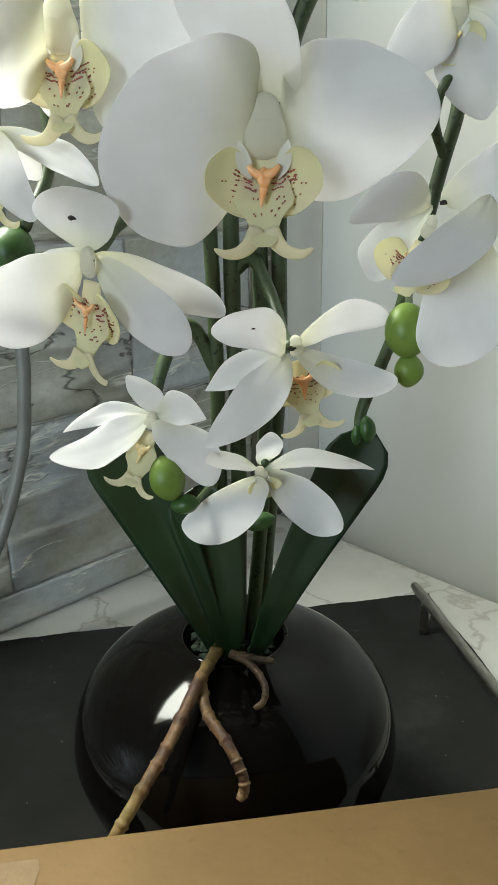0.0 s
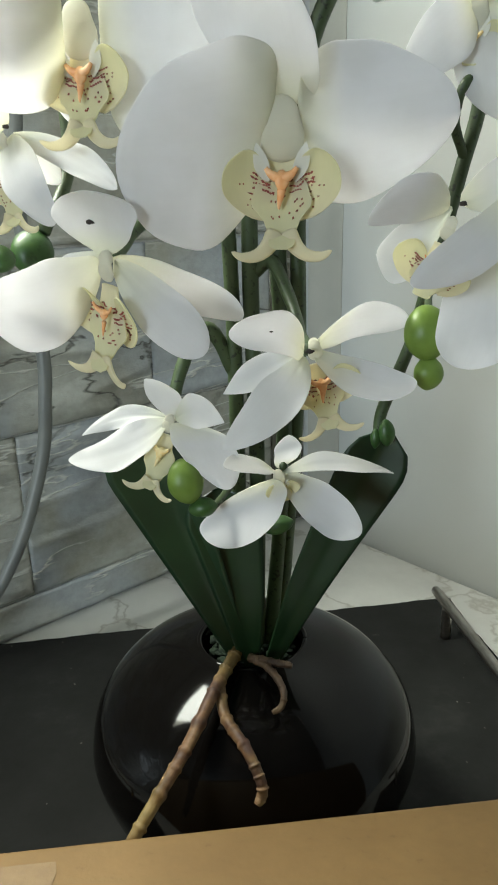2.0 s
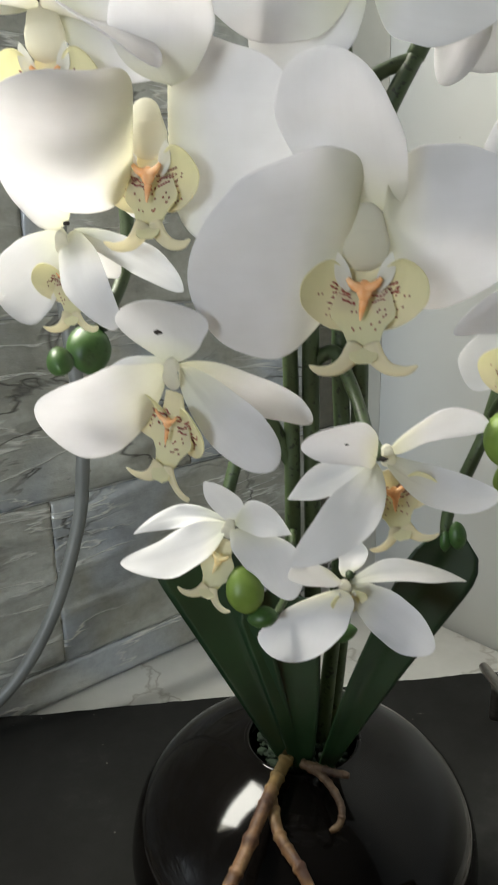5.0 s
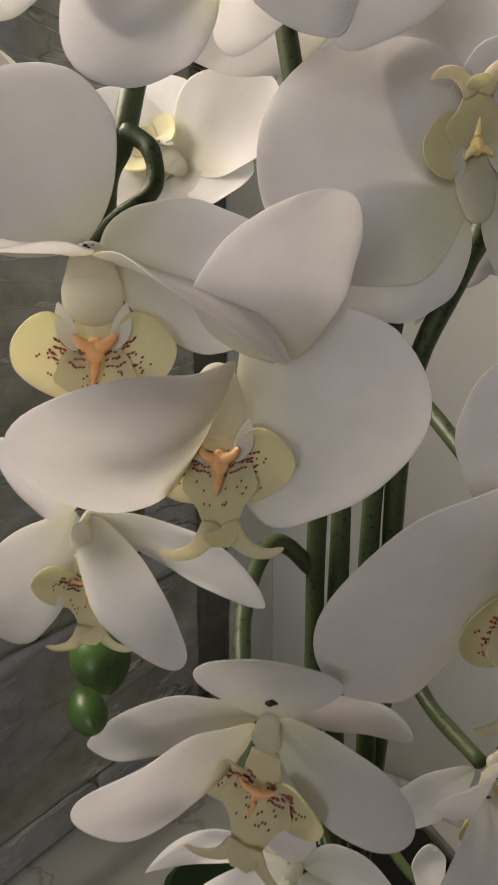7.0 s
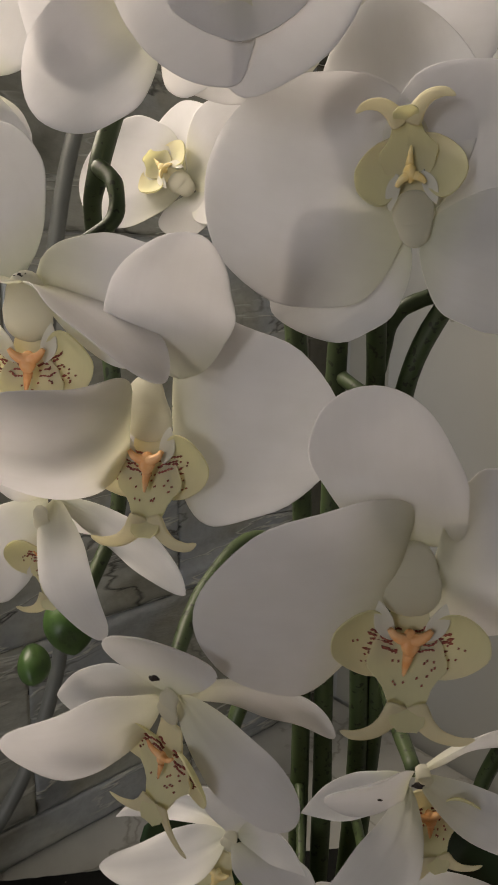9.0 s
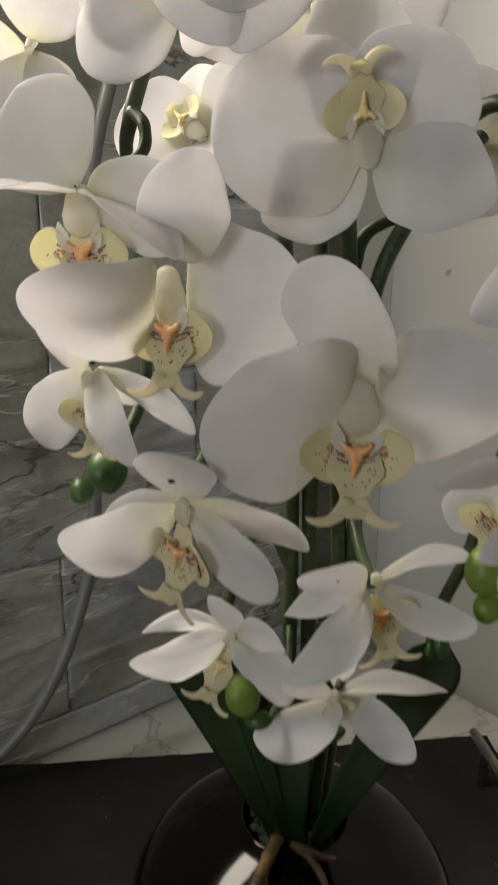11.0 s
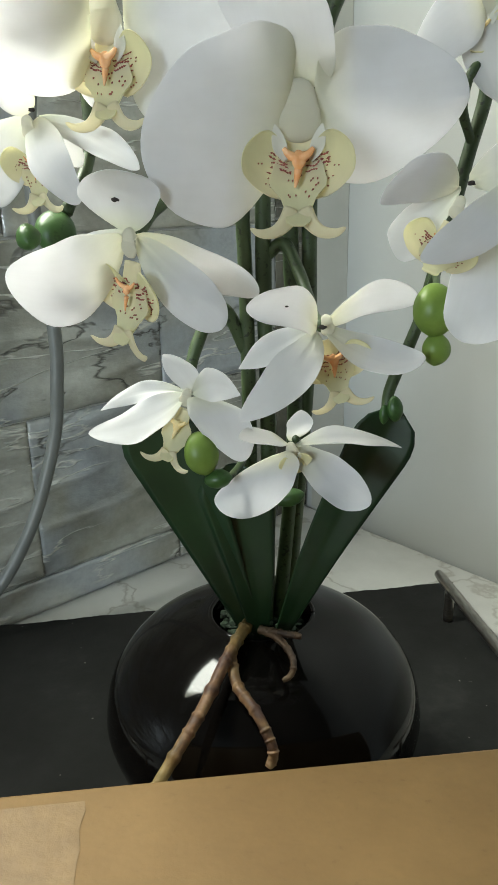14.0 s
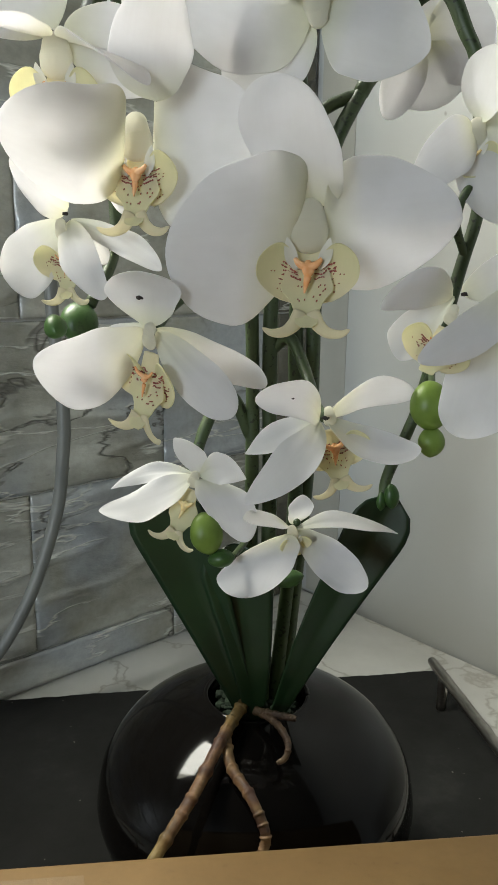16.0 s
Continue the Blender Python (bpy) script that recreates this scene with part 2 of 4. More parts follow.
def tile_material(name, dark, mid, light, blue_sheen):
    """Glossy chiselled stone: warm grey body, dark cracks, painted ridge highlights and blue reflections."""
    m, n, l, b = material(name, mid, 0.2, 0, 0.95)
    info = n.new("ShaderNodeObjectInfo")
    c = ramp(n, l, noise_node(n, l, 7, 7, 0.6, distort=0.6, stretch=(1, 1, 2.2), own=True), [(0.28, dark), (0.5, mid), (0.75, light)])
    c = blend(n, l, 1.0, c, ramp(n, l, info.outputs["Random"], [(0.0, (0.84, 0.84, 0.82)), (1.0, (1.12, 1.12, 1.12))]), "MULTIPLY")
    # bluish window reflections, painted into the colour as soft clouds
    c = blend(n, l, ramp(n, l, noise_node(n, l, 8, 2, 0.5, distort=0.4, own=True), [(0.50, (0, 0, 0)), (0.62, (blue_sheen, blue_sheen, blue_sheen))]), c, (0.40, 0.44, 0.50))
    grain = ramp(n, l, noise_node(n, l, 130, 5, 0.6), [(0.3, (0.86, 0.86, 0.85)), (0.6, (1, 1, 1))])
    c = blend(n, l, 1.0, c, grain, "MULTIPLY")
    # highlights of the ridges, painted as pale lines along the tile
    ridge_light = noise_node(n, l, 5.0, 4.5, 0.55, distort=0.4, stretch=(1, 1, 6.0), own=True)
    line = math_node(n, l, "ABSOLUTE", math_node(n, l, "SUBTRACT", ridge_light, 0.5), 0)
    here = ramp(n, l, noise_node(n, l, 6, 1, own=True), [(0.42, (0, 0, 0)), (0.52, (1, 1, 1))])
    mask = blend(n, l, 1.0, ramp(n, l, line, [(0.0, (0.95, 0.95, 0.95)), (0.007, (0.5, 0.5, 0.5)), (0.014, (0, 0, 0))]), here, "MULTIPLY")
    c = blend(n, l, mask, c, (0.66, 0.65, 0.59))
    crack = noise_node(n, l, 5.5, 5, 0.55, distort=0.6, stretch=(1, 1, 2.0), own=True)
    line2 = math_node(n, l, "ABSOLUTE", math_node(n, l, "SUBTRACT", crack, 0.46), 0)
    gap = blend(n, l, 1.0, ramp(n, l, line2, [(0.0, (0.85, 0.85, 0.85)), (0.012, (0, 0, 0))]), ramp(n, l, noise_node(n, l, 5, 1, own=True), [(0.44, (0, 0, 0)), (0.54, (1, 1, 1))]), "MULTIPLY")
    c = blend(n, l, gap, c, (0.075, 0.070, 0.058))
    l.new(c, b.inputs["Base Color"])
    rr = n.new("ShaderNodeMapRange")
    rr.inputs["To Min"].default_value, rr.inputs["To Max"].default_value = 0.08, 0.24
    l.new(noise_node(n, l, 12, 5), rr.inputs["Value"])
    l.new(rr.outputs[0], b.inputs["Roughness"])
    hgt = math_node(n, l, "ADD", noise_node(n, l, 18, 6, 0.6, stretch=(1, 1, 2.5)), math_node(n, l, "MULTIPLY", mask, 0.4))
    bump(n, l, math_node(n, l, "SUBTRACT", hgt, math_node(n, l, "MULTIPLY", gap, 0.5)), b, 0.5, 0.006)
    return m


M_TILE = tile_material("stone_tile", (0.22, 0.212, 0.172), (0.37, 0.363, 0.312), (0.54, 0.54, 0.49), 0.6)
# same tile in a much darker brown, for the narrow column at the corner
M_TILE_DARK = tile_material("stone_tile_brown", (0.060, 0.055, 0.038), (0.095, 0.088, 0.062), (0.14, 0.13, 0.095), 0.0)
M_GROUT, n, l, b = material("grout", (0.5, 0.49, 0.45), 0.9)
l.new(ramp(n, l, noise_node(n, l, 90, 4), [(0.3, (0.50, 0.49, 0.45)), (0.7, (0.62, 0.61, 0.57))]), b.inputs["Base Color"])
M_ROOM, n, l, b = material("room_paint", (0.14, 0.135, 0.13), 0.8)
l.new(ramp(n, l, noise_node(n, l, 2, 4), [(0.3, (0.12, 0.115, 0.11)), (0.7, (0.16, 0.155, 0.15))]), b.inputs["Base Color"])
M_BEIGE, n, l, b = material("beige_plaster", (0.46, 0.44, 0.36), 0.75)
l.new(ramp(n, l, noise_node(n, l, 14, 5), [(0.3, (0.39, 0.38, 0.325)), (0.7, (0.46, 0.45, 0.395))]), b.inputs["Base Color"])
bump(n, l, noise_node(n, l, 180, 4), b, 0.2, 0.001)
M_SPECK, n, l, b = material("dark_speck", (0.03, 0.022, 0.018), 0.8)
bump(n, l, noise_node(n, l, 500, 4), b, 0.6, 0.001)


# ---- builders ----
def at_world(ob):
    p = Vector(ob.location)
    while ob.parent:
        ob = ob.parent
        p += ob.location
    return p


def link_mesh(name, me, mat, parent, origin, label=""):
    me.materials.append(mat)
    ob = new(name, me)
    if parent:
        ob.parent = parent
        ob.location = Vector(origin) - at_world(parent)
    else:
        ob.location = origin
    if label:
        ob["label"] = label
    return ob


def smooth(me, on=True):
    me.polygons.foreach_set("use_smooth", [on] * len(me.polygons))


def part(name, bm, mat, parent=None, label="", origin=None, soft=True):
    """One mesh object from a bmesh in world metres."""
    o = Vector(origin) if origin is not None else (at_world(parent) if parent else Vector())
    bmesh.ops.translate(bm, verts=bm.verts, vec=-o)
    me = bpy.data.meshes.new(name)
    bm.normal_update()
    bm.to_mesh(me)
    bm.free()
    smooth(me, soft)
    return link_mesh(name, me, mat, parent, o, label)


def box_bm(size, m, bevel=0.0, seg=2):
    bm = bmesh.new()
    bmesh.ops.create_cube(bm, size=1)
    bmesh.ops.scale(bm, verts=bm.verts, vec=size)
    if bevel:
        bmesh.ops.bevel(bm, geom=bm.edges[:], offset=bevel, segments=seg, profile=0.5, affect="EDGES")
    bmesh.ops.transform(bm, verts=bm.verts, matrix=m)
    return bm


def curve_points(points, steps):
    """Catmull-Rom through points (Vectors)."""
    p = [Vector(q) for q in points]
    p = [2 * p[0] - p[1]] + p + [2 * p[-1] - p[-2]]
    out = []
    for i in range(1, len(p) - 2):
        for k in range(steps):
            t = k / steps
            out.append(0.5 * (2 * p[i] + (p[i + 1] - p[i - 1]) * t + (2 * p[i - 1] - 5 * p[i] + 4 * p[i + 1] - p[i + 2]) * t * t + (3 * p[i] - p[i - 1] - 3 * p[i + 1] + p[i + 2]) * t ** 3))
    out.append(p[-2])
    return out


def tube_bm(points, radius, steps=6, sides=10, bumps=None):
    """A rounded tube along a curve. radius: a function of 0..1."""
    line = curve_points(points, steps)
    bm = bmesh.new()
    rings = []
    side = None
    for i, q in enumerate(line):
        d = (line[min(i + 1, len(line) - 1)] - line[max(i - 1, 0)]).normalized()
        if side is None:
            side = d.orthogonal().normalized()
        side = (side - d * side.dot(d)).normalized()
        other = d.cross(side)
        t = i / (len(line) - 1)
        r = radius(t)
        ring = []
        for k in range(sides):
            a = 2 * math.pi * k / sides
            rk = r * (1 + (bumps(t, a) if bumps else 0))
            ring.append(bm.verts.new(q + side * (math.cos(a) * rk) + other * (math.sin(a) * rk)))
        rings.append(ring)
    for r0, r1 in zip(rings, rings[1:]):
        for k in range(sides):
            bm.faces.new((r0[k], r0[(k + 1) % sides], r1[(k + 1) % sides], r1[k]))
    bm.faces.new(reversed(rings[0]))
    bm.faces.new(rings[-1])
    return bm


def ellipsoid_bm(centre, axis, length, width, point=0.0, lobes=0.0, seg=16):
    """A bud: an egg along axis, pointed at its far end."""
    bm = bmesh.new()
    z = Vector(axis).normalized()
    x = z.orthogonal().normalized()
    y = z.cross(x)
    rings = []
    for i in range(1, seg):
        t = i / seg
        a = math.pi * t
        r = math.sin(a) ** (1.0 + point * t) * width / 2
        h = -math.cos(a) * length / 2
        rings.append([bm.verts.new(Vector(centre) + z * h + (x * math.cos(k * math.pi / 10) + y * math.sin(k * math.pi / 10)) * r * (1 + lobes * math.cos(3 * k * math.pi / 10))) for k in range(20)])
    for r0, r1 in zip(rings, rings[1:]):
        for k in range(20):
            bm.faces.new((r0[k], r0[(k + 1) % 20], r1[(k + 1) % 20], r1[k]))
    for ring, sign in ((rings[0], -1), (rings[-1], 1)):
        tipv = bm.verts.new(Vector(centre) + z * sign * length / 2)
        for k in range(20):
            f = (ring[(k + 1) % 20], ring[k], tipv) if sign < 0 else (ring[k], ring[(k + 1) % 20], tipv)
            bm.faces.new(f)
    return bm


PROFILE = {
    # how the half-width grows to the widest place, and how it closes towards the tip
    "petal": (0.62, 0.50),
    "round": (0.36, 0.50),
    "sepal": (0.72, 0.64),
    "ear": (0.50, 0.52),
    "strap": (0.80, 0.90),
}
TONGUE = ((0.0, 0.34), (0.20, 0.42), (0.40, 0.74), (0.54, 0.86), (0.64, 0.62), (0.74, 0.45), (0.84, 0.36), (0.94, 0.36), (1.0, 0.20))


def half_width(kind, u, wide):
    if kind == "tongue":
        for (u0, w0), (u1, w1) in zip(TONGUE, TONGUE[1:]):
            if u <= u1:
                t = (u - u0) / (u1 - u0)
                return w0 + (w1 - w0) * t * t * (3 - 2 * t)
        return TONGUE[-1][1]
    grow, close = PROFILE[kind]
    if u < wide:
        return 0.07 + 0.93 * math.sin(math.pi / 2 * u / wide) ** grow
    return max(0.0, math.cos(math.pi / 2 * (u - wide) / (1 - wide))) ** close


def spread(base, tip, facing, width, bend):
    """The two widest points of a petal that is known by its width and the way it faces."""
    base, tip, nm = Vector(base), Vector(tip), Vector(facing)
    ax = (tip - base).normalized()
    nm = nm - ax * nm.dot(ax)
    nm = nm.normalized() if nm.length > 1e-4 else ax.orthogonal().normalized()
    mid = (base + tip) / 2 + nm * bend * (tip - base).length
    sd = ax.cross(nm) * width / 2
    return mid - sd, mid + sd


def blade(kind, base, tip, side_a, side_b, wide=0.5, cup=0.12, lobe=0.0, curl=0.0, fold=None, ruffle=0.04, thick=0.0006, seed=0, nu=22, nv=16, facing=None):
    """A petal as a closed thin shell with uv (u from base to tip, v across), through its two widest points."""
    base, tip, side_a, side_b = Vector(base), Vector(tip), Vector(side_a), Vector(side_b)
    mid, half = (side_a + side_b) / 2, (side_b - side_a) / 2
    length = (tip - base).length
    ctrl = (mid - (1 - wide) ** 2 * base - wide ** 2 * tip) / (2 * wide * (1 - wide))
    view = Vector(facing) if facing else Vector((0.0, -1.0, 0.15))
    rnd = random.Random(seed)
    ph = [rnd.uniform(0, 6.28) for _ in range(6)]
    side = 1
    if half.cross(tip - base).dot(view) < 0:
        half, side = -half, -1
    w0 = half.length
    front, uvs = [], []
    for i in range(nu + 1):
        u = i / nu
        u = 0.5 - 0.5 * math.cos(math.pi * u) if i > nu / 2 else u
        p = (1 - u) ** 2 * base + 2 * u * (1 - u) * ctrl + u * u * tip
        d = 2 * (1 - u) * (ctrl - base) + 2 * u * (tip - ctrl)
        nm = half.cross(d).normalized()
        ax = d.normalized()
        w = half_width(kind, u, wide)
        for j in range(nv + 1):
            v = math.sin((2 * j / nv - 1) * math.pi / 2)
            edge = abs(v) ** 3
            wave = 1 + ruffle * edge * (math.sin(7 * u + ph[0] + 2 * v) * 0.7 + 0.4 * math.sin(17 * u + ph[4]))
            h = cup * w0 * w * (v * v - 1)
            h += ruffle * length * 0.42 * edge * math.sin(9 * u + ph[1] + 3 * v) * min(1, 3 * u) * w
            h += 0.016 * length * math.sin(5 * u + ph[2]) * math.cos(2.5 * v + ph[3]) * min(1, 4 * u) * w
            h += curl * length * max(0.0, (u - 0.55) / 0.45) ** 2
            h -= 0.010 * length * math.exp(-(v / 0.12) ** 2) * (1 - u)
            x = v * wave
            if fold:
                over = max(0.0, side * fold[0] * v - fold[2]) ** 1.25
                h += fold[1] * w0 * w * over * min(1, 2.5 * u)
                x -= side * fold[0] * 0.06 * over
            back = lobe * length * v * v * math.sin(math.pi * min(1.0, u * 1.25)) ** 0.8 * (1 - u)
            front.append(p + half * (x * w) + nm * h - ax * back)
            uvs.append((u, 0.5 + v * 0.5 * (0.25 + 0.75 * w)))
    cols = nv + 1
    n_front = len(front)

    def vid(i, j):
        return i * cols + j

    norms = []
    for i in range(nu + 1):
        for j in range(cols):
            a = front[vid(min(i + 1, nu), j)] - front[vid(max(i - 1, 0), j)]
            c = front[vid(i, min(j + 1, nv))] - front[vid(i, max(j - 1, 0))]
            k = c.cross(a)
            norms.append(k.normalized() if k.length > 1e-12 else nm)
    back = [p - q * (thick * (1.0 - 0.72 * abs(2 * (k % cols) / nv - 1) ** 4) * (1.0 - 0.72 * (k // cols / nu) ** 8)) for k, (p, q) in enumerate(zip(front, norms))]
    faces = []
    for i in range(nu):
        for j in range(nv):
            q = (vid(i, j), vid(i, j + 1), vid(i + 1, j + 1), vid(i + 1, j))
            faces.append(q)
            faces.append(tuple(n_front + k for k in reversed(q)))
    rim = [vid(0, j) for j in range(cols)] + [vid(i, nv) for i in range(1, nu + 1)] + [vid(nu, j) for j in range(nv - 1, -1, -1)] + [vid(i, 0) for i in range(nu - 1, 0, -1)]
    for a, c in zip(rim, rim[1:] + rim[:1]):
        faces.append((c, a, n_front + a, n_front + c))
    return front + back, faces, uvs + uvs, (front, norms, cols, nu), side


def shell_part(name, data, mat, parent, origin, label=""):
    verts, faces, uvs = data[:3]
    o = Vector(origin)
    me = bpy.data.meshes.new(name)
    me.from_pydata([v - o for v in verts], [], faces)
    layer = me.uv_layers.new(name="uv")
    flat = [c for loop in me.loops for c in uvs[loop.vertex_index]]
    layer.data.foreach_set("uv", flat)
    smooth(me)
    return link_mesh(name, me, mat, parent, o, label)


def dash(bm, p0, p1, nrm, w):
    """A thin raised stroke from p0 to p1 on a surface."""
    d = (p1 - p0)
    s = d.cross(nrm).normalized() * w / 2
    up = nrm.normalized() * 0.00035
    m = (p0 + p1) / 2 + up * 1.3
    v = [bm.verts.new(q) for q in (p0 + up, m - s, p1 + up, m + s)]
    low = [bm.verts.new(q.co - up * 2.2) for q in v]
    bm.faces.new(v)
    for k in range(4):
        bm.faces.new((v[k], low[k], low[(k + 1) % 4], v[(k + 1) % 4]))


def stroke(bm, surface, p0, p1, w, rnd):
    """A broken, wavering stroke over a blade, from one (u, v) to another."""
    front, norms, cols, nu = surface

    def spot(u, v):
        u = min(max(u, 0.02), 0.97)
        i = (u if u < 0.5 else math.acos(min(1, max(-1, 1 - 2 * u))) / math.pi) * nu
        j = (math.asin(min(0.999, max(-0.999, v))) / (math.pi / 2) * 0.5 + 0.5) * (cols - 1)
        a, c = min(int(i), nu - 1), min(int(j), cols - 2)
        fi, fj = i - a, j - c
        k = a * cols + c
        p = (front[k] * (1 - fi) * (1 - fj) + front[k + cols] * fi * (1 - fj) + front[k + 1] * (1 - fi) * fj + front[k + cols + 1] * fi * fj)
        return p, norms[k]

    steps = 5 if abs(p1[1] - p0[1]) > 0.3 else 1
    last = p0
    for k in range(1, steps + 1):
        t = k / steps
        here = (p0[0] + (p1[0] - p0[0]) * t + (rnd.uniform(-0.02, 0.02) if steps > 1 else 0), p0[1] + (p1[1] - p0[1]) * t)
        if steps == 1 or rnd.random() > 0.10:
            a, nrm = spot(*last)
            c, _ = spot(*here)
            dash(bm, a - (c - a) * 0.15, c + (c - a) * 0.15, nrm, w)
        last = here


MOUTH = Vector((-0.014, 0.339, 0.118))
orchid = new("orchid_plant")
orchid.location = MOUTH
tagged(orchid, "artificial white orchid with green stems and bare roots in the vase", "plant")
count = [0]


def flower(centre, facing, down, petals, lip, marked=True, tail=True, lobes=True, lip_at=None, hood=1.0, callus=1.0):
    """A flower head: petals, and a lip of two side lobes, a tongue with two horns, and the hooded column over its throat."""
    centre = Vector(centre)
    z = Vector(facing).normalized()
    y = -Vector(down)
    y = (y - z * y.dot(z)).normalized()
    x = y.cross(z)
    count[0] += 1
    rnd = random.Random(count[0] * 7)
    s = lip if lip else 0.8
    origin = Vector(lip_at) if lip_at else centre

    def at(px, py, pz):
        return origin + (x * px + y * py + z * pz) * s

    # the column: a broad flattened hood that droops over the throat
    if lip:
        bm = tube_bm([at(0, 0.001, -0.005), at(0, 0.000, 0.001), at(0, -0.0035, 0.0022), at(0, -0.008 * hood, 0.0030), at(0, -0.0138 * hood, 0.0026)],
                     lambda t: s * hood * (0.0048 + 0.0024 * min(1, t * 1.7) ** 1.3) * max(0.06, 1 - max(0, (t - 0.70) / 0.305) ** 2.6) ** 0.5, 8, 18)
        for v in bm.verts:
            q = v.co - origin
            v.co -= z * (q.dot(z) - s * 0.0025) * 0.72
    else:
        bm = tube_bm([at(0, 0.002, -0.006), at(0, 0, 0), at(0, -0.002, 0.004)], lambda t: 0.0022 - 0.0006 * t, 4, 10)
    head = part("flower", bm, M_COLUMN, orchid, "", centre)
    for k, (kind, tip, more) in enumerate(petals):
        tip = Vector(tip)
        start = Vector(more["start"]) if "start" in more else centre + (tip - centre).normalized() * 0.002 - z * (0.0012 * (k % 3))
        if "sides" in more:
            a, b = more["sides"]
        else:
            a, b = spread(start, tip, more.get("normal", z), more["width"], more.get("bend", 0.08))
        data = blade(kind, start, tip, a, b, more.get("wide", 0.56), more.get("cup", 0.10), more.get("lobe", 0.0), more.get("curl", 0.0), more.get("fold"), rnd.uniform(0.03, 0.06), 0.0006, count[0] * 31 + k, 24, 18, more.get("normal"))
        broad = kind in ("petal", "round")
        shell_part("petal" if broad else "sepal", data, M_PETAL if broad else M_SEPAL, head, centre)
    if not lip:
        return head
    # side lobes: rounded, cupped towards each other beside the throat
    for sx in ((-1, 1) if lobes else ()):
        data = blade("ear", at(sx * 0.0055, -0.0315, 0.0040), at(sx * 0.0105, -0.0095, 0.0085), at(sx * 0.0188, -0.0205, 0.0092), at(sx * 0.0028, -0.0205, 0.0035), 0.52, 0.16, 0.0, 0.0, None, 0.03, 0.0007, count[0] * 5 + sx, 20, 18, z)
        shell_part("side_lobe", data, M_LIP, head, centre, "cream-yellow side lobe with maroon stripes" if marked else "")
        if marked:
            inner = data[4]
            bm = bmesh.new()
            for r in range(7):
                u0 = 0.22 + 0.062 * r
                v0 = inner * (0.92 - 0.05 * abs(r - 3))
                reach = rnd.uniform(0.62, 0.95) * (1 - 0.09 * abs(r - 2))
                stroke(bm, data[3], (u0, v0), (u0 + 0.05 + 0.01 * r, v0 - inner * reach), rnd.uniform(0.0005, 0.0008) * s, rnd)
            for _ in range(12):
                u0, v0 = rnd.uniform(0.10, 0.60), inner * rnd.uniform(-0.35, 0.4)
                stroke(bm, data[3], (u0, v0), (u0 + 0.018, v0 + 0.04), 0.0005 * s, rnd)
            part("marking", bm, M_MARK, head, "maroon stripes", centre, False)
    # backlit gaps on both sides of the throat, put in as upright white strips
    for sx in ((-1, 1) if lobes and hood > 0.9 else ()):
        data = blade("strap", at(sx * 0.0042, -0.0195, 0.0052), at(sx * 0.0078, -0.0075, 0.0066), at(sx * 0.0040, -0.0135, 0.0060), at(sx * 0.0085, -0.0150, 0.0068), 0.42, 0.1, 0.0, 0.0, None, 0.02, 0.0006, count[0] * 13 + sx, 14, 8, z)
        shell_part("gap_light", data, M_GAP_LIGHT, head, centre, "white strip standing in for the backlit gap beside the column")
    # the tongue hangs forward, narrows, and ends in two curled horns
    end = (0, -0.0400, 0.0125) if tail else (0, -0.0330, 0.0085)
    data = blade("tongue", at(0, -0.0095, 0.0022), at(*end), at(-0.0118, -0.0260, 0.0066), at(0.0118, -0.0260, 0.0066), 0.54, 0.10, 0.0, 0.10, None, 0.02, 0.001, count[0] * 11, 22, 16, z)
    shell_part("tongue", data, M_LIP, head, centre, "cream-yellow tongue of the lip")
    if marked:
        bm = bmesh.new()
        for sx in (-1, 1):
            for r in range(4):
                u0 = 0.26 + 0.055 * r
                stroke(bm, data[3], (u0, sx * 0.28), (u0 - 0.03, sx * rnd.uniform(0.70, 0.96)), rnd.uniform(0.0005, 0.0008) * s, rnd)
        for _ in range(16):
            u0, v0 = rnd.uniform(0.42, 0.68), rnd.uniform(-0.75, 0.75)
            stroke(bm, data[3], (u0, v0), (u0 + 0.018, v0 + 0.04), 0.00055 * s, rnd)
        part("marking", bm, M_MARK, head, "maroon stripes and dots", centre, False)
    for sx in ((-1, 1) if tail else ()):
        pts = [at(sx * 0.0020, -0.0345, 0.0108), at(sx * 0.0045, -0.0385, 0.0128), at(sx * 0.0080, -0.0410, 0.0140), at(sx * 0.0125, -0.0412, 0.0150), at(sx * 0.0160, -0.0392, 0.0160)]
        bm = tube_bm(pts, lambda t: s * 0.0030 * (1 - t) ** 0.6 + 0.0002, 6, 10)
        for v in bm.verts:  # flatten towards the tongue's own plane
            q = (v.co - origin).dot(z) / s
            rest = 0.0105 + 0.30 * abs((v.co - origin).dot(x) / s)
            v.co -= z * (q - rest) * 0.70 * s
        part("horn", bm, M_LIP, head, "", centre)
    # the callus: a small knob with two arms and a spike
    bm = ellipsoid_bm(at(0, -0.0190, 0.0068), z * 0.5 - y, 0.0070 * s * callus, 0.0046 * s * callus, 0.6, 0.12, 10)
    for sx in (-1, 1):
        arm = tube_bm([at(0, -0.0185, 0.0068), at(sx * 0.0032, -0.0170, 0.0072), at(sx * 0.0050, -0.0150, 0.0070)], lambda t: s * callus * (0.0019 - 0.0012 * t), 4, 8)
        me = bpy.data.meshes.new("arm")
        arm.to_mesh(me)
        arm.free()
        bm.from_mesh(me)
        bpy.data.meshes.remove(me)
    spike = tube_bm([at(0, -0.0215, 0.0074), at(-0.0006, -0.0250, 0.0080), at(-0.001, -0.0275, 0.0084)], lambda t: s * callus * (0.0015 - 0.0012 * t), 4, 8)
    me = bpy.data.meshes.new("spike")
    spike.to_mesh(me)
    spike.free()
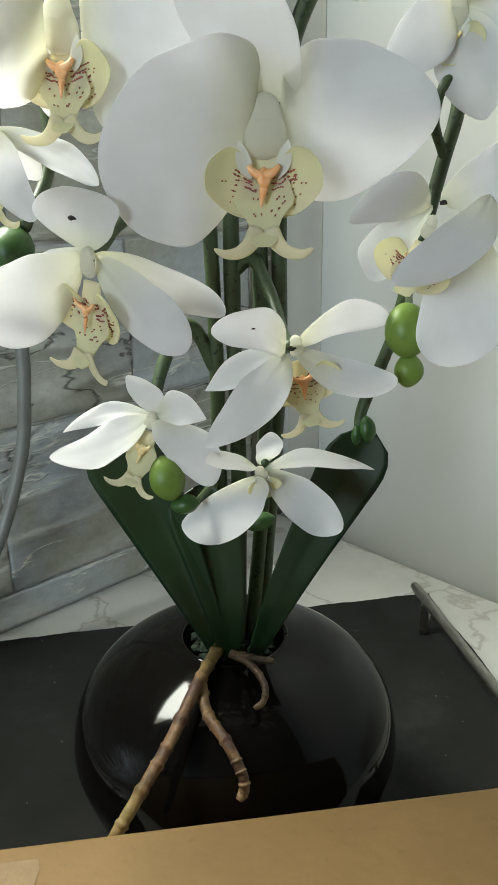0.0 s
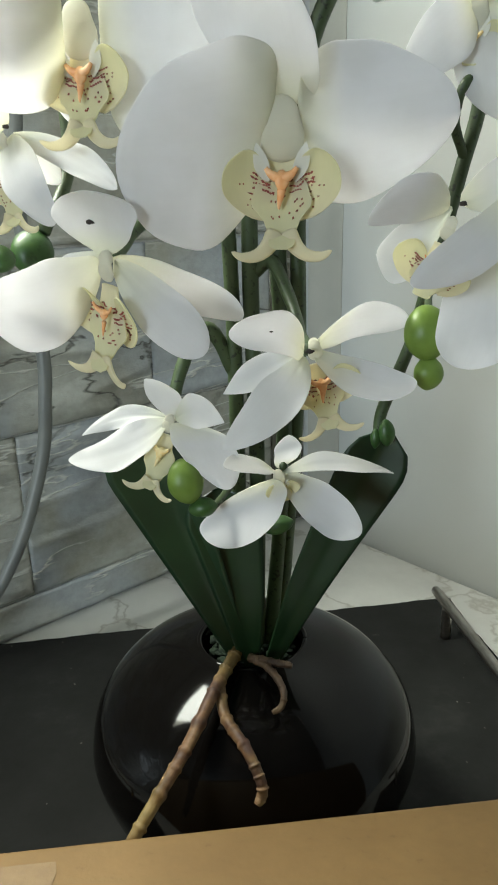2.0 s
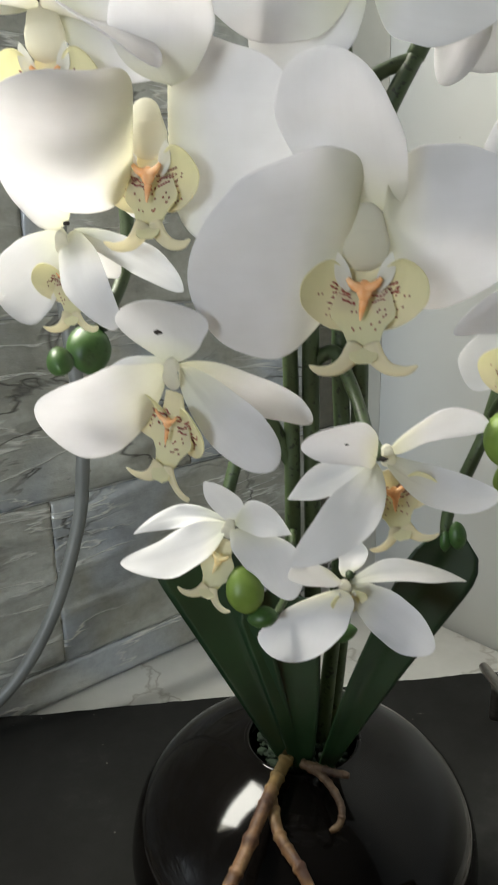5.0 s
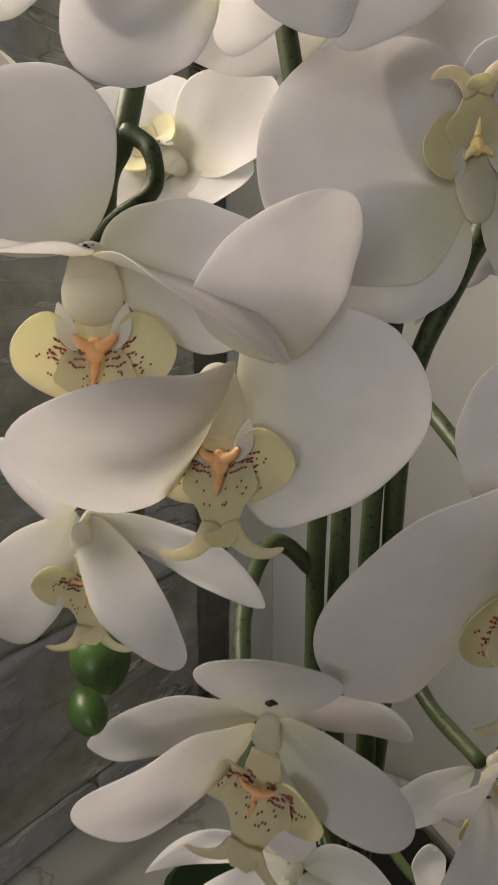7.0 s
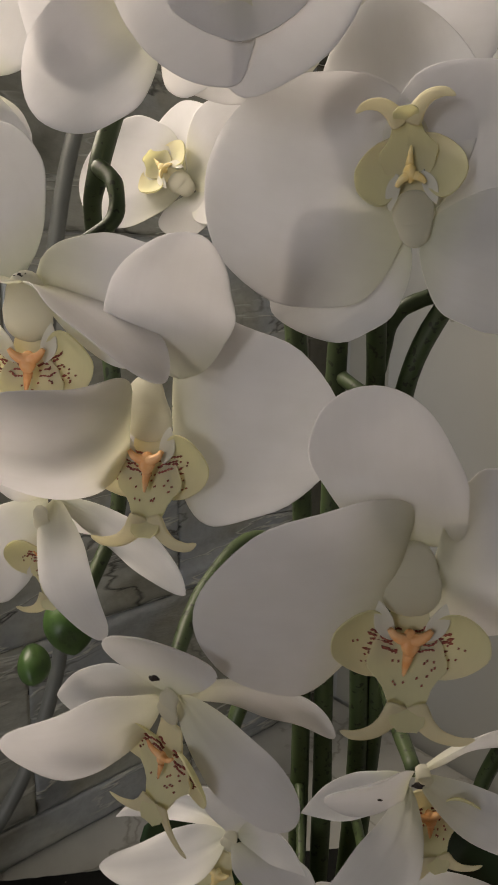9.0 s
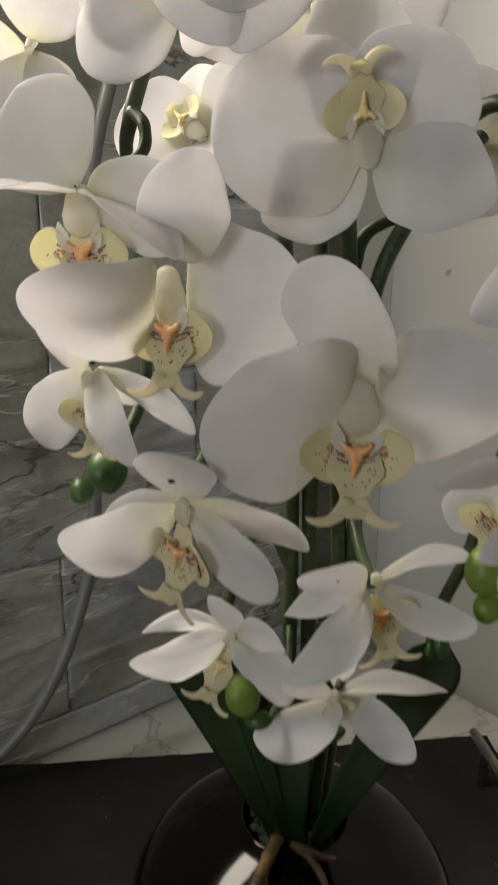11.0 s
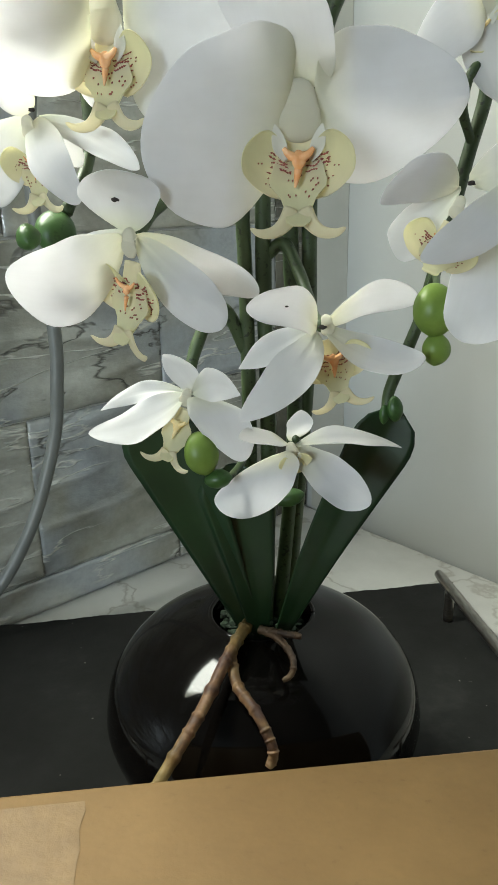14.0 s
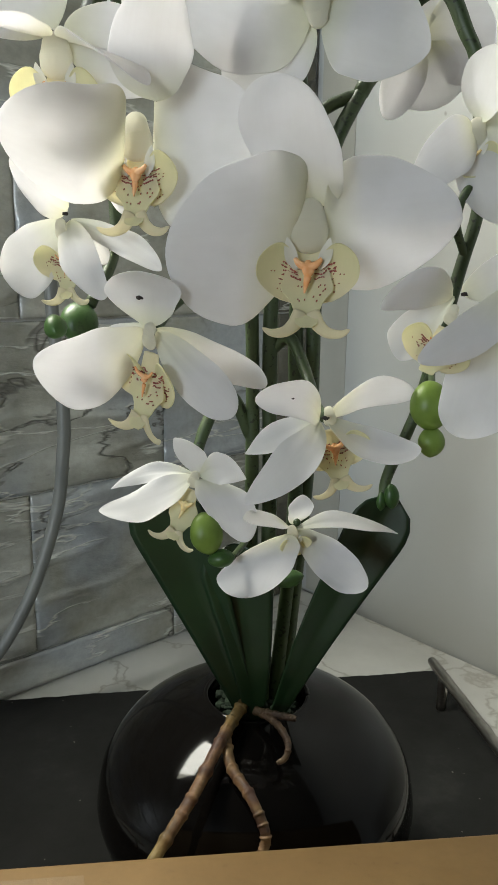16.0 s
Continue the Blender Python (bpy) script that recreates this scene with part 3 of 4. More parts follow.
    bm.from_mesh(me)
    bpy.data.meshes.remove(me)
    part("callus", bm, M_ORANGE if marked else M_CALLUS_PALE, head, "orange callus in the throat" if marked else "", centre)
    return head


# ---- flowers ----
# large flower in the middle
flower((0.0105, 0.2425, 0.3712), (0.02, -1, -0.15), (0, -0.05, -1), [
    ("round", (-0.0405, 0.2340, 0.3585), {"sides": ((-0.0075, 0.2255, 0.3885), (-0.0185, 0.2460, 0.3322)), "wide": 0.44, "lobe": 0.10, "start": (0.006, 0.2425, 0.3665), "cup": -0.10}),
    ("round", (0.0618, 0.2450, 0.3695), {"sides": ((0.0315, 0.2350, 0.3832), (0.0290, 0.2580, 0.3445)), "wide": 0.50, "lobe": 0.06, "start": (0.0135, 0.2425, 0.3690), "cup": -0.06, "fold": (-1, -0.85, 0.05)}),
    ("petal", (0.0000, 0.2290, 0.4125), {"sides": ((-0.0150, 0.2310, 0.3970), (0.0185, 0.2340, 0.3915)), "wide": 0.56, "lobe": 0.10, "cup": -0.08}),
], 0.95, lip_at=(0.0090, 0.2420, 0.3705))
# upper flower beside it
flower((-0.0567, 0.2640, 0.4020), (-0.1, -1, -0.15), (0, -0.12, -1), [
    ("round", (-0.1000, 0.2360, 0.3975), {"sides": ((-0.0700, 0.2270, 0.4105), (-0.0815, 0.2600, 0.3755)), "wide": 0.50, "lobe": 0.18, "start": (-0.0595, 0.2540, 0.3980), "cup": -0.08}),
    ("round", (-0.0073, 0.2620, 0.3945), {"sides": ((-0.0354, 0.2580, 0.4240), (-0.0391, 0.2700, 0.3675)), "wide": 0.46, "lobe": 0.08, "start": (-0.0530, 0.2720, 0.3990), "cup": -0.06}),
    ("petal", (-0.0400, 0.2290, 0.4420), {"sides": ((-0.0640, 0.2490, 0.4260), (-0.0330, 0.2450, 0.4250)), "wide": 0.52, "start": (-0.0465, 0.2520, 0.4095), "cup": -0.10}),
    ("sepal", (-0.0732, 0.2954, 0.3746), {"width": 0.022}),
], 0.90, lip_at=(-0.0575, 0.2650, 0.4035))
# upper flower at the tiled wall
flower((-0.0845, 0.2550, 0.4320), (0.05, -1, -0.15), (0, -0.05, -1), [
    ("sepal", (-0.1085, 0.2650, 0.4660), {"width": 0.042}),
    ("petal", (-0.0390, 0.2640, 0.4250), {"sides": ((-0.0615, 0.2560, 0.4430), (-0.0600, 0.2560, 0.4115)), "wide": 0.50, "cup": -0.08}),
    ("petal", (-0.0470, 0.2345, 0.4110), {"width": 0.024, "normal": (0.25, -0.1, 1), "bend": 0.1}),
    ("petal", (-0.1090, 0.2296, 0.4315), {"width": 0.026, "normal": (0, -0.12, 1), "bend": 0.06}),
], 0.86, True, False, lip_at=(-0.0840, 0.2550, 0.4295))
# flower in the window light
flower((-0.0620, 0.3421, 0.4611), (-0.3, -0.85, 0.4), (-0.6, 0, 0.5), [
    ("petal", (-0.1033, 0.3569, 0.4715), {"width": 0.042}),
    ("petal", (-0.0336, 0.3349, 0.4869), {"width": 0.036}),
    ("sepal", (-0.0403, 0.3287, 0.4586), {"width": 0.024}),
    ("sepal", (-0.0587, 0.3337, 0.4456), {"width": 0.024}),
    ("sepal", (-0.0686, 0.3644, 0.4936), {"width": 0.028}),
], 0.58, False, False)
# topmost flower
flower((0.0090, 0.2805, 0.4445), (-0.1, -1, 0.05), (-0.15, -0.1, 1), [
    ("petal", (-0.0441, 0.2842, 0.4650), {"width": 0.060, "bend": 0.05, "lobe": 0.15}),
    ("sepal", (-0.0275, 0.2830, 0.4235), {"width": 0.036, "bend": 0.03}),
    ("petal", (0.0345, 0.2770, 0.4803), {"width": 0.048, "bend": 0.06}),
    ("sepal", (0.0500, 0.2700, 0.4300), {"width": 0.036, "bend": 0.06}),
    ("sepal", (-0.0016, 0.2918, 0.5039), {"width": 0.04}),
], 0.72, False)
# flower near the white wall
flower((0.0765, 0.3120, 0.4120), (-0.2, -0.95, -0.1), (-0.1, -0.1, -1), [
    ("petal", (0.0500, 0.3020, 0.3900), {"sides": ((0.0612, 0.3010, 0.4117), (0.0700, 0.3010, 0.3905)), "wide": 0.55}),
    ("sepal", (0.0790, 0.3000, 0.4400), {"width": 0.036, "normal": (-0.9, -0.4, 0.1)}),
    ("petal", (0.1116, 0.3008, 0.4018), {"width": 0.044}),
    ("sepal", (0.0880, 0.3050, 0.3720), {"width": 0.026}),
], 0.62, False, False)
# flower turned to the white wall
flower((0.0632, 0.2520, 0.3430), (-0.45, -0.85, -0.2), (-0.40, 0, -1), [
    ("petal", (0.0358, 0.2471, 0.3400), {"sides": ((0.0507, 0.2370, 0.3535), (0.0461, 0.2500, 0.3380)), "wide": 0.5, "cup": -0.05}),
    ("petal", (0.0489, 0.2310, 0.3205), {"sides": ((0.0580, 0.2380, 0.3330), (0.0735, 0.2370, 0.3260)), "wide": 0.58, "start": (0.0790, 0.2460, 0.3460), "cup": -0.12}),
    ("petal", (0.0700, 0.2570, 0.2895), {"sides": ((0.0609, 0.2620, 0.3061), (0.0885, 0.2520, 0.3030)), "wide": 0.60, "start": (0.0780, 0.2600, 0.3350)}),
    ("petal", (0.0920, 0.2377, 0.3620), {"sides": ((0.0742, 0.2440, 0.3580), (0.0830, 0.2450, 0.3440)), "wide": 0.5}),
    ("sepal", (0.0400, 0.2640, 0.3280), {"sides": ((0.0500, 0.2620, 0.3390), (0.0490, 0.2620, 0.3185)), "wide": 0.5}),
], 0.72, True, False, lip_at=(0.0625, 0.2520, 0.3380), hood=0.5, callus=0.4)
# small flower at the tiled wall
flower((-0.0900, 0.2765, 0.3712), (-0.2, -0.9, -0.3), (0.0, -0.15, -1), [
    ("sepal", (-0.0473, 0.2583, 0.3508), {"sides": ((-0.0613, 0.2690, 0.3655), (-0.0666, 0.2660, 0.3565)), "wide": 0.52}),
    ("petal", (-0.0690, 0.2525, 0.3392), {"sides": ((-0.0708, 0.2540, 0.3570), (-0.0880, 0.2595, 0.3535)), "wide": 0.52, "cup": -0.15}),
    ("petal", (-0.1070, 0.2620, 0.3920), {"sides": ((-0.0920, 0.2700, 0.3850), (-0.0990, 0.2670, 0.3730)), "wide": 0.5}),
    ("sepal", (-0.1160, 0.2700, 0.3480), {"sides": ((-0.1110, 0.2700, 0.3640), (-0.1010, 0.2720, 0.3400)), "wide": 0.55}),
    ("sepal", (-0.0790, 0.2920, 0.3530), {"width": 0.016}),
], 0.70, lip_at=(-0.0900, 0.2700, 0.3680), hood=0.6, callus=0.4)
# flower over the dark leaf
flower((-0.0490, 0.2460, 0.3295), (-0.55, -0.8, -0.25), (-0.1, 0.15, -1), [
    ("petal", (-0.0925, 0.2390, 0.3145), {"sides": ((-0.0730, 0.2385, 0.3272), (-0.0755, 0.2530, 0.2965)), "wide": 0.55, "start": (-0.0510, 0.2460, 0.3270), "cup": -0.08}),
    ("sepal", (-0.0925, 0.2780, 0.3050), {"sides": ((-0.0721, 0.2612, 0.3270), (-0.0750, 0.2680, 0.3060)), "wide": 0.5}),
    ("sepal", (-0.0510, 0.2340, 0.3500), {"sides": ((-0.0648, 0.2425, 0.3440), (-0.0350, 0.2330, 0.3430)), "wide": 0.58, "start": (-0.0490, 0.2450, 0.3300)}),
    ("petal", (-0.0065, 0.2650, 0.3065), {"sides": ((-0.0245, 0.2641, 0.3230), (-0.0295, 0.2720, 0.3085)), "wide": 0.50}),
    ("petal", (-0.0165, 0.2385, 0.2985), {"sides": ((-0.0215, 0.2420, 0.3150), (-0.0345, 0.2400, 0.3030)), "wide": 0.56, "cup": -0.14}),
], 0.92, lip_at=(-0.0480, 0.2450, 0.3290), hood=0.55, callus=0.6)
# low white flower
flower((-0.0360, 0.2710, 0.2665), (-0.3, -0.95, 0.0), (-0.30, -0.1, -1), [
    ("sepal", (-0.0785, 0.2740, 0.2465), {"sides": ((-0.0555, 0.2760, 0.2615), (-0.0525, 0.2630, 0.2495)), "wide": 0.50, "curl": 0.06}),
    ("strap", (-0.0785, 0.2880, 0.2535), {"sides": ((-0.0600, 0.2880, 0.2665), (-0.0590, 0.2830, 0.2590)), "wide": 0.5}),
    ("sepal", (-0.0455, 0.2710, 0.2822), {"sides": ((-0.0425, 0.2700, 0.2720), (-0.0330, 0.2680, 0.2780)), "wide": 0.55, "start": (-0.0330, 0.2700, 0.2660)}),
    ("strap", (-0.0130, 0.2530, 0.2705), {"sides": ((-0.0260, 0.2630, 0.2790), (-0.0240, 0.2620, 0.2655)), "wide": 0.45}),
    ("petal", (-0.0145, 0.2650, 0.2395), {"sides": ((-0.0335, 0.2655, 0.2560), (-0.0115, 0.2680, 0.2570)), "wide": 0.50, "start": (-0.0330, 0.2690, 0.2655), "cup": -0.1}),
], 0.70, False, True, False, hood=0.55)
# flower with an orange throat
flower((0.0166, 0.2675, 0.2932), (0.22, -0.9, -0.2), (0.20, 0.0, -1), [
    ("petal", (-0.0090, 0.2425, 0.3045), {"sides": ((0.0085, 0.2440, 0.3118), (0.0065, 0.2500, 0.2960)), "wide": 0.5, "lobe": 0.20}),
    ("petal", (0.0535, 0.2770, 0.3020), {"sides": ((0.0375, 0.2669, 0.3106), (0.0346, 0.2780, 0.2962)), "wide": 0.5}),
    ("strap", (-0.0155, 0.2703, 0.2765), {"width": 0.012, "normal": (0, -0.8, 0.4)}),
    ("sepal", (-0.0125, 0.2440, 0.2630), {"sides": ((-0.0010, 0.2475, 0.2842), (0.0125, 0.2400, 0.2765)), "wide": 0.55}),
    ("petal", (0.0552, 0.2600, 0.2835), {"sides": ((0.0386, 0.2710, 0.2890), (0.0369, 0.2602, 0.2778)), "wide": 0.5}),
], 0.78, lip_at=(0.0185, 0.2690, 0.2960), hood=0.5)
# lowest flower
flower((0.0050, 0.2700, 0.2450), (0.2, -0.9, -0.3), (0.30, -0.2, -1), [
    ("petal", (-0.0125, 0.2620, 0.2160), {"sides": ((-0.0265, 0.2730, 0.2200), (0.0060, 0.2640, 0.2290)), "wide": 0.66, "start": (0.0030, 0.2680, 0.2425)}),
    ("petal", (0.0375, 0.2640, 0.2225), {"sides": ((0.0285, 0.2750, 0.2355), (0.0200, 0.2690, 0.2215)), "wide": 0.56}),
    ("sepal", (-0.0140, 0.2560, 0.2525), {"width": 0.016, "normal": (0, -0.3, 1)}),
    ("strap", (0.0515, 0.2870, 0.2390), {"width": 0.012, "normal": (0, -0.3, 1), "bend": 0.12}),
    ("sepal", (0.0087, 0.2850, 0.2555), {"sides": ((0.0030, 0.2830, 0.2495), (0.0140, 0.2830, 0.2505)), "wide": 0.6}),
], 0.36, False, False)
# flower behind
flower((0.0560, 0.3600, 0.4590), (0, -0.95, -0.3), (0, -0.3, -1), [
    ("petal", (0.0420, 0.3620, 0.4245), {"width": 0.020}),
    ("petal", (0.0676, 0.3629, 0.4300), {"width": 0.04}),
    ("petal", (0.0896, 0.3536, 0.4592), {"width": 0.04}),
    ("sepal", (0.0421, 0.3568, 0.4892), {"width": 0.035}),
], 0.0)
# uppermost flower
flower((-0.0560, 0.2750, 0.4960), (0, -0.95, -0.2), (0, -0.3, -1), [
    ("petal", (-0.0881, 0.2738, 0.4727), {"width": 0.03}),
    ("petal", (-0.0880, 0.2687, 0.5066), {"width": 0.045}),
    ("sepal", (-0.0379, 0.2870, 0.4876), {"width": 0.03}),
], 0.0)
# flower behind the topmost one
flower((-0.0140, 0.3300, 0.5040), (0, -0.95, -0.2), (0, -0.3, -1), [
    ("petal", (-0.0639, 0.3279, 0.4946), {"width": 0.028}),
    ("petal", (0.0371, 0.3332, 0.5081), {"width": 0.045}),
    ("sepal", (-0.0090, 0.3296, 0.5349), {"width": 0.035}),
], 0.0)
# flower above
flower((-0.0330, 0.2500, 0.5000), (0, -0.95, -0.3), (0, -0.3, -1), [
    ("petal", (-0.0551, 0.2513, 0.4827), {"width": 0.04}),
    ("petal", (-0.0105, 0.2512, 0.4828), {"width": 0.045}),
    ("sepal", (-0.0324, 0.2515, 0.4819), {"width": 0.03}),
], 0.0)
# upper flower at the edge
flower((-0.1180, 0.3000, 0.4870), (0.2, -0.9, -0.2), (0, -0.3, -1), [
    ("sepal", (-0.1035, 0.3046, 0.4523), {"width": 0.02}),
    ("petal", (-0.1168, 0.3001, 0.4593), {"width": 0.034}),
    ("petal", (-0.1469, 0.2931, 0.4705), {"width": 0.04}),
    ("sepal", (-0.1065, 0.3022, 0.5171), {"width": 0.035}),
], 0.0)


def stem(points, r0, r1, label="", name="stem"):
    return part(name, tube_bm(points, lambda t: r0 + (r1 - r0) * t, 8, 10, lambda t, a: 0.05 * math.sin(14 * t + a) + 0.04 * math.sin(31 * t)), M_STEM, orchid, label)


# main stems out of the vase, and their side shoots
stem([(-0.020, 0.338, 0.10), (-0.018, 0.332, 0.234), (-0.019, 0.328, 0.330), (-0.022, 0.312, 0.41), (-0.030, 0.318, 0.48), (-0.046, 0.315, 0.548), (-0.060, 0.306, 0.535), (-0.068, 0.303, 0.495), (-0.074, 0.297, 0.476), (-0.078, 0.2925, 0.4596), (-0.083, 0.303, 0.4465), (-0.081, 0.310, 0.40), (-0.078, 0.302, 0.36), (-0.084, 0.284, 0.336)], 0.0036, 0.0026)
stem([(-0.012, 0.342, 0.10), (-0.009, 0.335, 0.219), (-0.010, 0.330, 0.330), (-0.008, 0.328, 0.43), (0.004, 0.310, 0.50)], 0.0040, 0.0032)
stem([(-0.006, 0.345, 0.10), (0.004, 0.338, 0.235), (0.002, 0.335, 0.330), (0.004, 0.331, 0.40), (0.0, 0.30, 0.445)], 0.0040, 0.0032)
stem([(-0.002, 0.348, 0.10), (0.010, 0.340, 0.26), (0.012, 0.333, 0.382), (0.028, 0.330, 0.429), (0.055, 0.345, 0.46)], 0.0040, 0.0032)
stem([(0.004, 0.332, 0.40), (0.010, 0.331, 0.421), (0.028, 0.330, 0.429)], 0.0030, 0.0027)
stem([(-0.018, 0.332, 0.27), (-0.030, 0.328, 0.292), (-0.041, 0.322, 0.275), (-0.047, 0.312, 0.25)], 0.0034, 0.0029)
stem([(-0.009, 0.332, 0.315), (0.0, 0.328, 0.320), (0.008, 0.318, 0.305), (0.013, 0.300, 0.294), (0.0169, 0.272, 0.293)], 0.0031, 0.0024)
stem([(-0.019, 0.330, 0.33), (-0.035, 0.318, 0.345), (-0.048, 0.290, 0.338), (-0.052, 0.265, 0.327)], 0.0031, 0.0024)
stem([(-0.008, 0.33, 0.40), (0.002, 0.30, 0.395), (0.008, 0.262, 0.378), (0.0094, 0.247, 0.372)], 0.0024, 0.0020)
stem([(-0.077, 0.291, 0.462), (-0.071, 0.286, 0.457), (-0.071, 0.284, 0.448), (-0.080, 0.280, 0.440), (-0.0858, 0.274, 0.4335)], 0.0024, 0.0020)
stem([(0.028, 0.330, 0.429), (0.045, 0.334, 0.462), (0.060, 0.322, 0.468), (0.070, 0.318, 0.450), (0.076, 0.318, 0.434), (0.081, 0.318, 0.386), (0.075, 0.318, 0.353), (0.062, 0.318, 0.296), (0.057, 0.318, 0.280), (0.048, 0.318, 0.256), (0.047, 0.317, 0.243)], 0.0036, 0.0026)
stem([(0.077, 0.318, 0.358), (0.071, 0.312, 0.372), (0.073, 0.308, 0.385), (0.080, 0.314, 0.388)], 0.0020, 0.0018)


def bud(centre, axis, length, width, dark=False, label=""):
    part("bud", ellipsoid_bm(centre, axis, length, width, 0.5, 0.05), M_BUD_DARK_OR_SHADED if dark else M_BUD, orchid, label)


bud((0.0596, 0.275, 0.2985), (0.1, 0, -1), 0.021, 0.017, False, "bright green bud")
bud((0.061, 0.275, 0.2835), (0, 0, -1), 0.013, 0.011)
bud((0.049, 0.300, 0.252), (0.1, 0, -1), 0.012, 0.007, True)
bud((0.0445, 0.300, 0.2495), (0, 0, -1), 0.009, 0.0045, True)
bud((-0.0310, 0.2665, 0.2420), (0.2, 0, -1), 0.019, 0.014, False, "bright green bud")
bud((-0.0245, 0.267, 0.2310), (1, 0, 0.2), 0.012, 0.008, True)
bud((-0.0895, 0.256, 0.3285), (0.4, -1, -0.3), 0.014, 0.009, True)
# a plain green bud; the darker material carries the shade it hangs in
bud((-0.0882, 0.2812, 0.3283), (0.3, -0.6, -0.8), 0.020, 0.0160, True, "green bud, its shade put into the darker colour")
bud((0.004, 0.284, 0.216), (1, 0, 0.3), 0.014, 0.008, True)
stem([(-0.018, 0.332, 0.24), (-0.016, 0.295, 0.232), (-0.020, 0.268, 0.2312)], 0.0018, 0.0014)
stem([(0.062, 0.318, 0.296), (0.062, 0.295, 0.310), (0.060, 0.277, 0.306)], 0.0018, 0.0014)
stem([(0.003, 0.336, 0.23), (0.006, 0.30, 0.236), (0.0072, 0.27, 0.248)], 0.0020, 0.0016)


def leaf(base, mid, tip, side, width, fold, label):
    """A thick strap leaf, channelled along its middle."""
    line = curve_points([base, mid, tip], 14)
    n_u = len(line) - 1
    bm = bmesh.new()
    rows = []
    cols = 12
    for sgn in (1, -1):
        grid = []
        for i, p in enumerate(line):
            u = i / n_u
            d = (line[min(i + 1, n_u)] - line[max(i - 1, 0)]).normalized()
            sd = Vector(side)
            sd = (sd - d * sd.dot(d)).normalized()
            nm = sd.cross(d)
            w = width / 2 * (0.14 + 0.86 * u) * max(0.0, 1 - max(0, (u - 0.86) / 0.142) ** 2.2) ** 0.5
            grid.append([bm.verts.new(p + sd * (v * w) + nm * (fold * w * abs(v) ** 1.4 + sgn * 0.0011 * (1 - abs(v) ** 4)) ) for v in [2 * j / cols - 1 for j in range(cols + 1)]])
        rows.append(grid)
        for i in range(n_u):
            for j in range(cols):
                q = (grid[i][j], grid[i][j + 1], grid[i + 1][j + 1], grid[i + 1][j])
                bm.faces.new(q if sgn < 0 else q[::-1])
    bmesh.ops.remove_doubles(bm, verts=bm.verts, dist=0.00012)
    part("leaf", bm, M_LEAF, orchid, label)


leaf((-0.014, 0.322, 0.112), (-0.0340, 0.312, 0.178), (-0.0585, 0.303, 0.250), (0.88, -0.15, 0.33), 0.047, 0.32, "broad dark green leaf")
leaf((-0.006, 0.322, 0.112), (0.0180, 0.315, 0.177), (0.0505, 0.309, 0.250), (0.86, 0.10, -0.38), 0.034, 0.40, "dark green leaf with a blunt tip")
leaf((-0.012, 0.320, 0.112), (-0.016, 0.312, 0.165), (-0.024, 0.308, 0.222), (1, 0, 0.1), 0.040, 0.3, "short dark green leaf")


def root(points, r0, r1, label, mat=None):
    def knots(t, a):
        return 0.26 * max(0, math.cos(2 * math.pi * (t + 0.02 * math.sin(23 * t)) * len(points) * 1.7)) ** 6 - 0.10 * max(0, math.cos(2 * math.pi * (t + 0.02 * math.sin(23 * t)) * len(points) * 1.7 + 0.9)) ** 10 + 0.06 * math.sin(3 * a + 9 * t)
    part("root", tube_bm(points, lambda t: (r0 + (r1 - r0) * t) * (1 - max(0, t - 0.95) * 8), 26, 12, knots), mat or M_ROOT, orchid, label)


root([(-0.019, 0.318, 0.130), (-0.023, 0.306, 0.1285), (-0.028, 0.288, 0.1255), (-0.036, 0.266, 0.115), (-0.046, 0.248, 0.104), (-0.056, 0.232, 0.092), (-0.066, 0.222, 0.073)], 0.0031, 0.0027, "long ringed aerial root, yellow-brown")
root([(-0.026, 0.297, 0.1245), (-0.021, 0.281, 0.1195), (-0.010, 0.265, 0.1165), (-0.003, 0.256, 0.108), (-0.002, 0.253, 0.102), (-0.004, 0.251, 0.099)], 0.0028, 0.0021, "curved ringed aerial root")
root([(-0.012, 0.312, 0.130), (-0.003, 0.303, 0.1315), (0.003, 0.292, 0.1325), (0.006, 0.285, 0.1305), (0.005, 0.281, 0.1265), (0.001, 0.279, 0.1245)], 0.0019, 0.0013, "short hooked aerial root, dark brown", M_ROOT_DARK)
root([(-0.012, 0.312, 0.130), (0.001, 0.304, 0.1335), (0.009, 0.302, 0.1335)], 0.0020, 0.0016, "short aerial root, dark brown", M_ROOT_DARK)

def petal_speck(place, size, seed):
    """A small dark speck: a scrap on a petal, or a flower's stem attachment."""
    bm = bmesh.new()
    bmesh.ops.create_icosphere(bm, subdivisions=2, radius=1.0)
    for v in bm.verts:
        k = 1 + 0.6 * noise.noise(v.co * 1.7 + Vector((seed, 0, 0)))
        v.co = Vector(place) + Vector((v.co.x * size * k, v.co.y * size * 0.4 * k, v.co.z * size * 0.55 * k))
    part("petal_speck", bm, M_SPECK, orchid, "small dark speck, a scrap on a petal or a stem attachment")


petal_speck((-0.0500, 0.2336, 0.3410), 0.0013, 1.0)
petal_speck((0.0050, 0.2436, 0.3050), 0.0006, 2.0)
# these four, at the flowers' hearts, stand for stem attachments
petal_speck((0.0640, 0.2440, 0.3440), 0.0014, 3.0)
petal_speck((0.0172, 0.2640, 0.2942), 0.0015, 4.0)
petal_speck((-0.0845, 0.2525, 0.4330), 0.0016, 5.0)
petal_speck((-0.0900, 0.2740, 0.3725), 0.0013, 6.0)

# crumbled moss in the mouth of the vase
bm = bmesh.new()
rnd = random.Random(5)
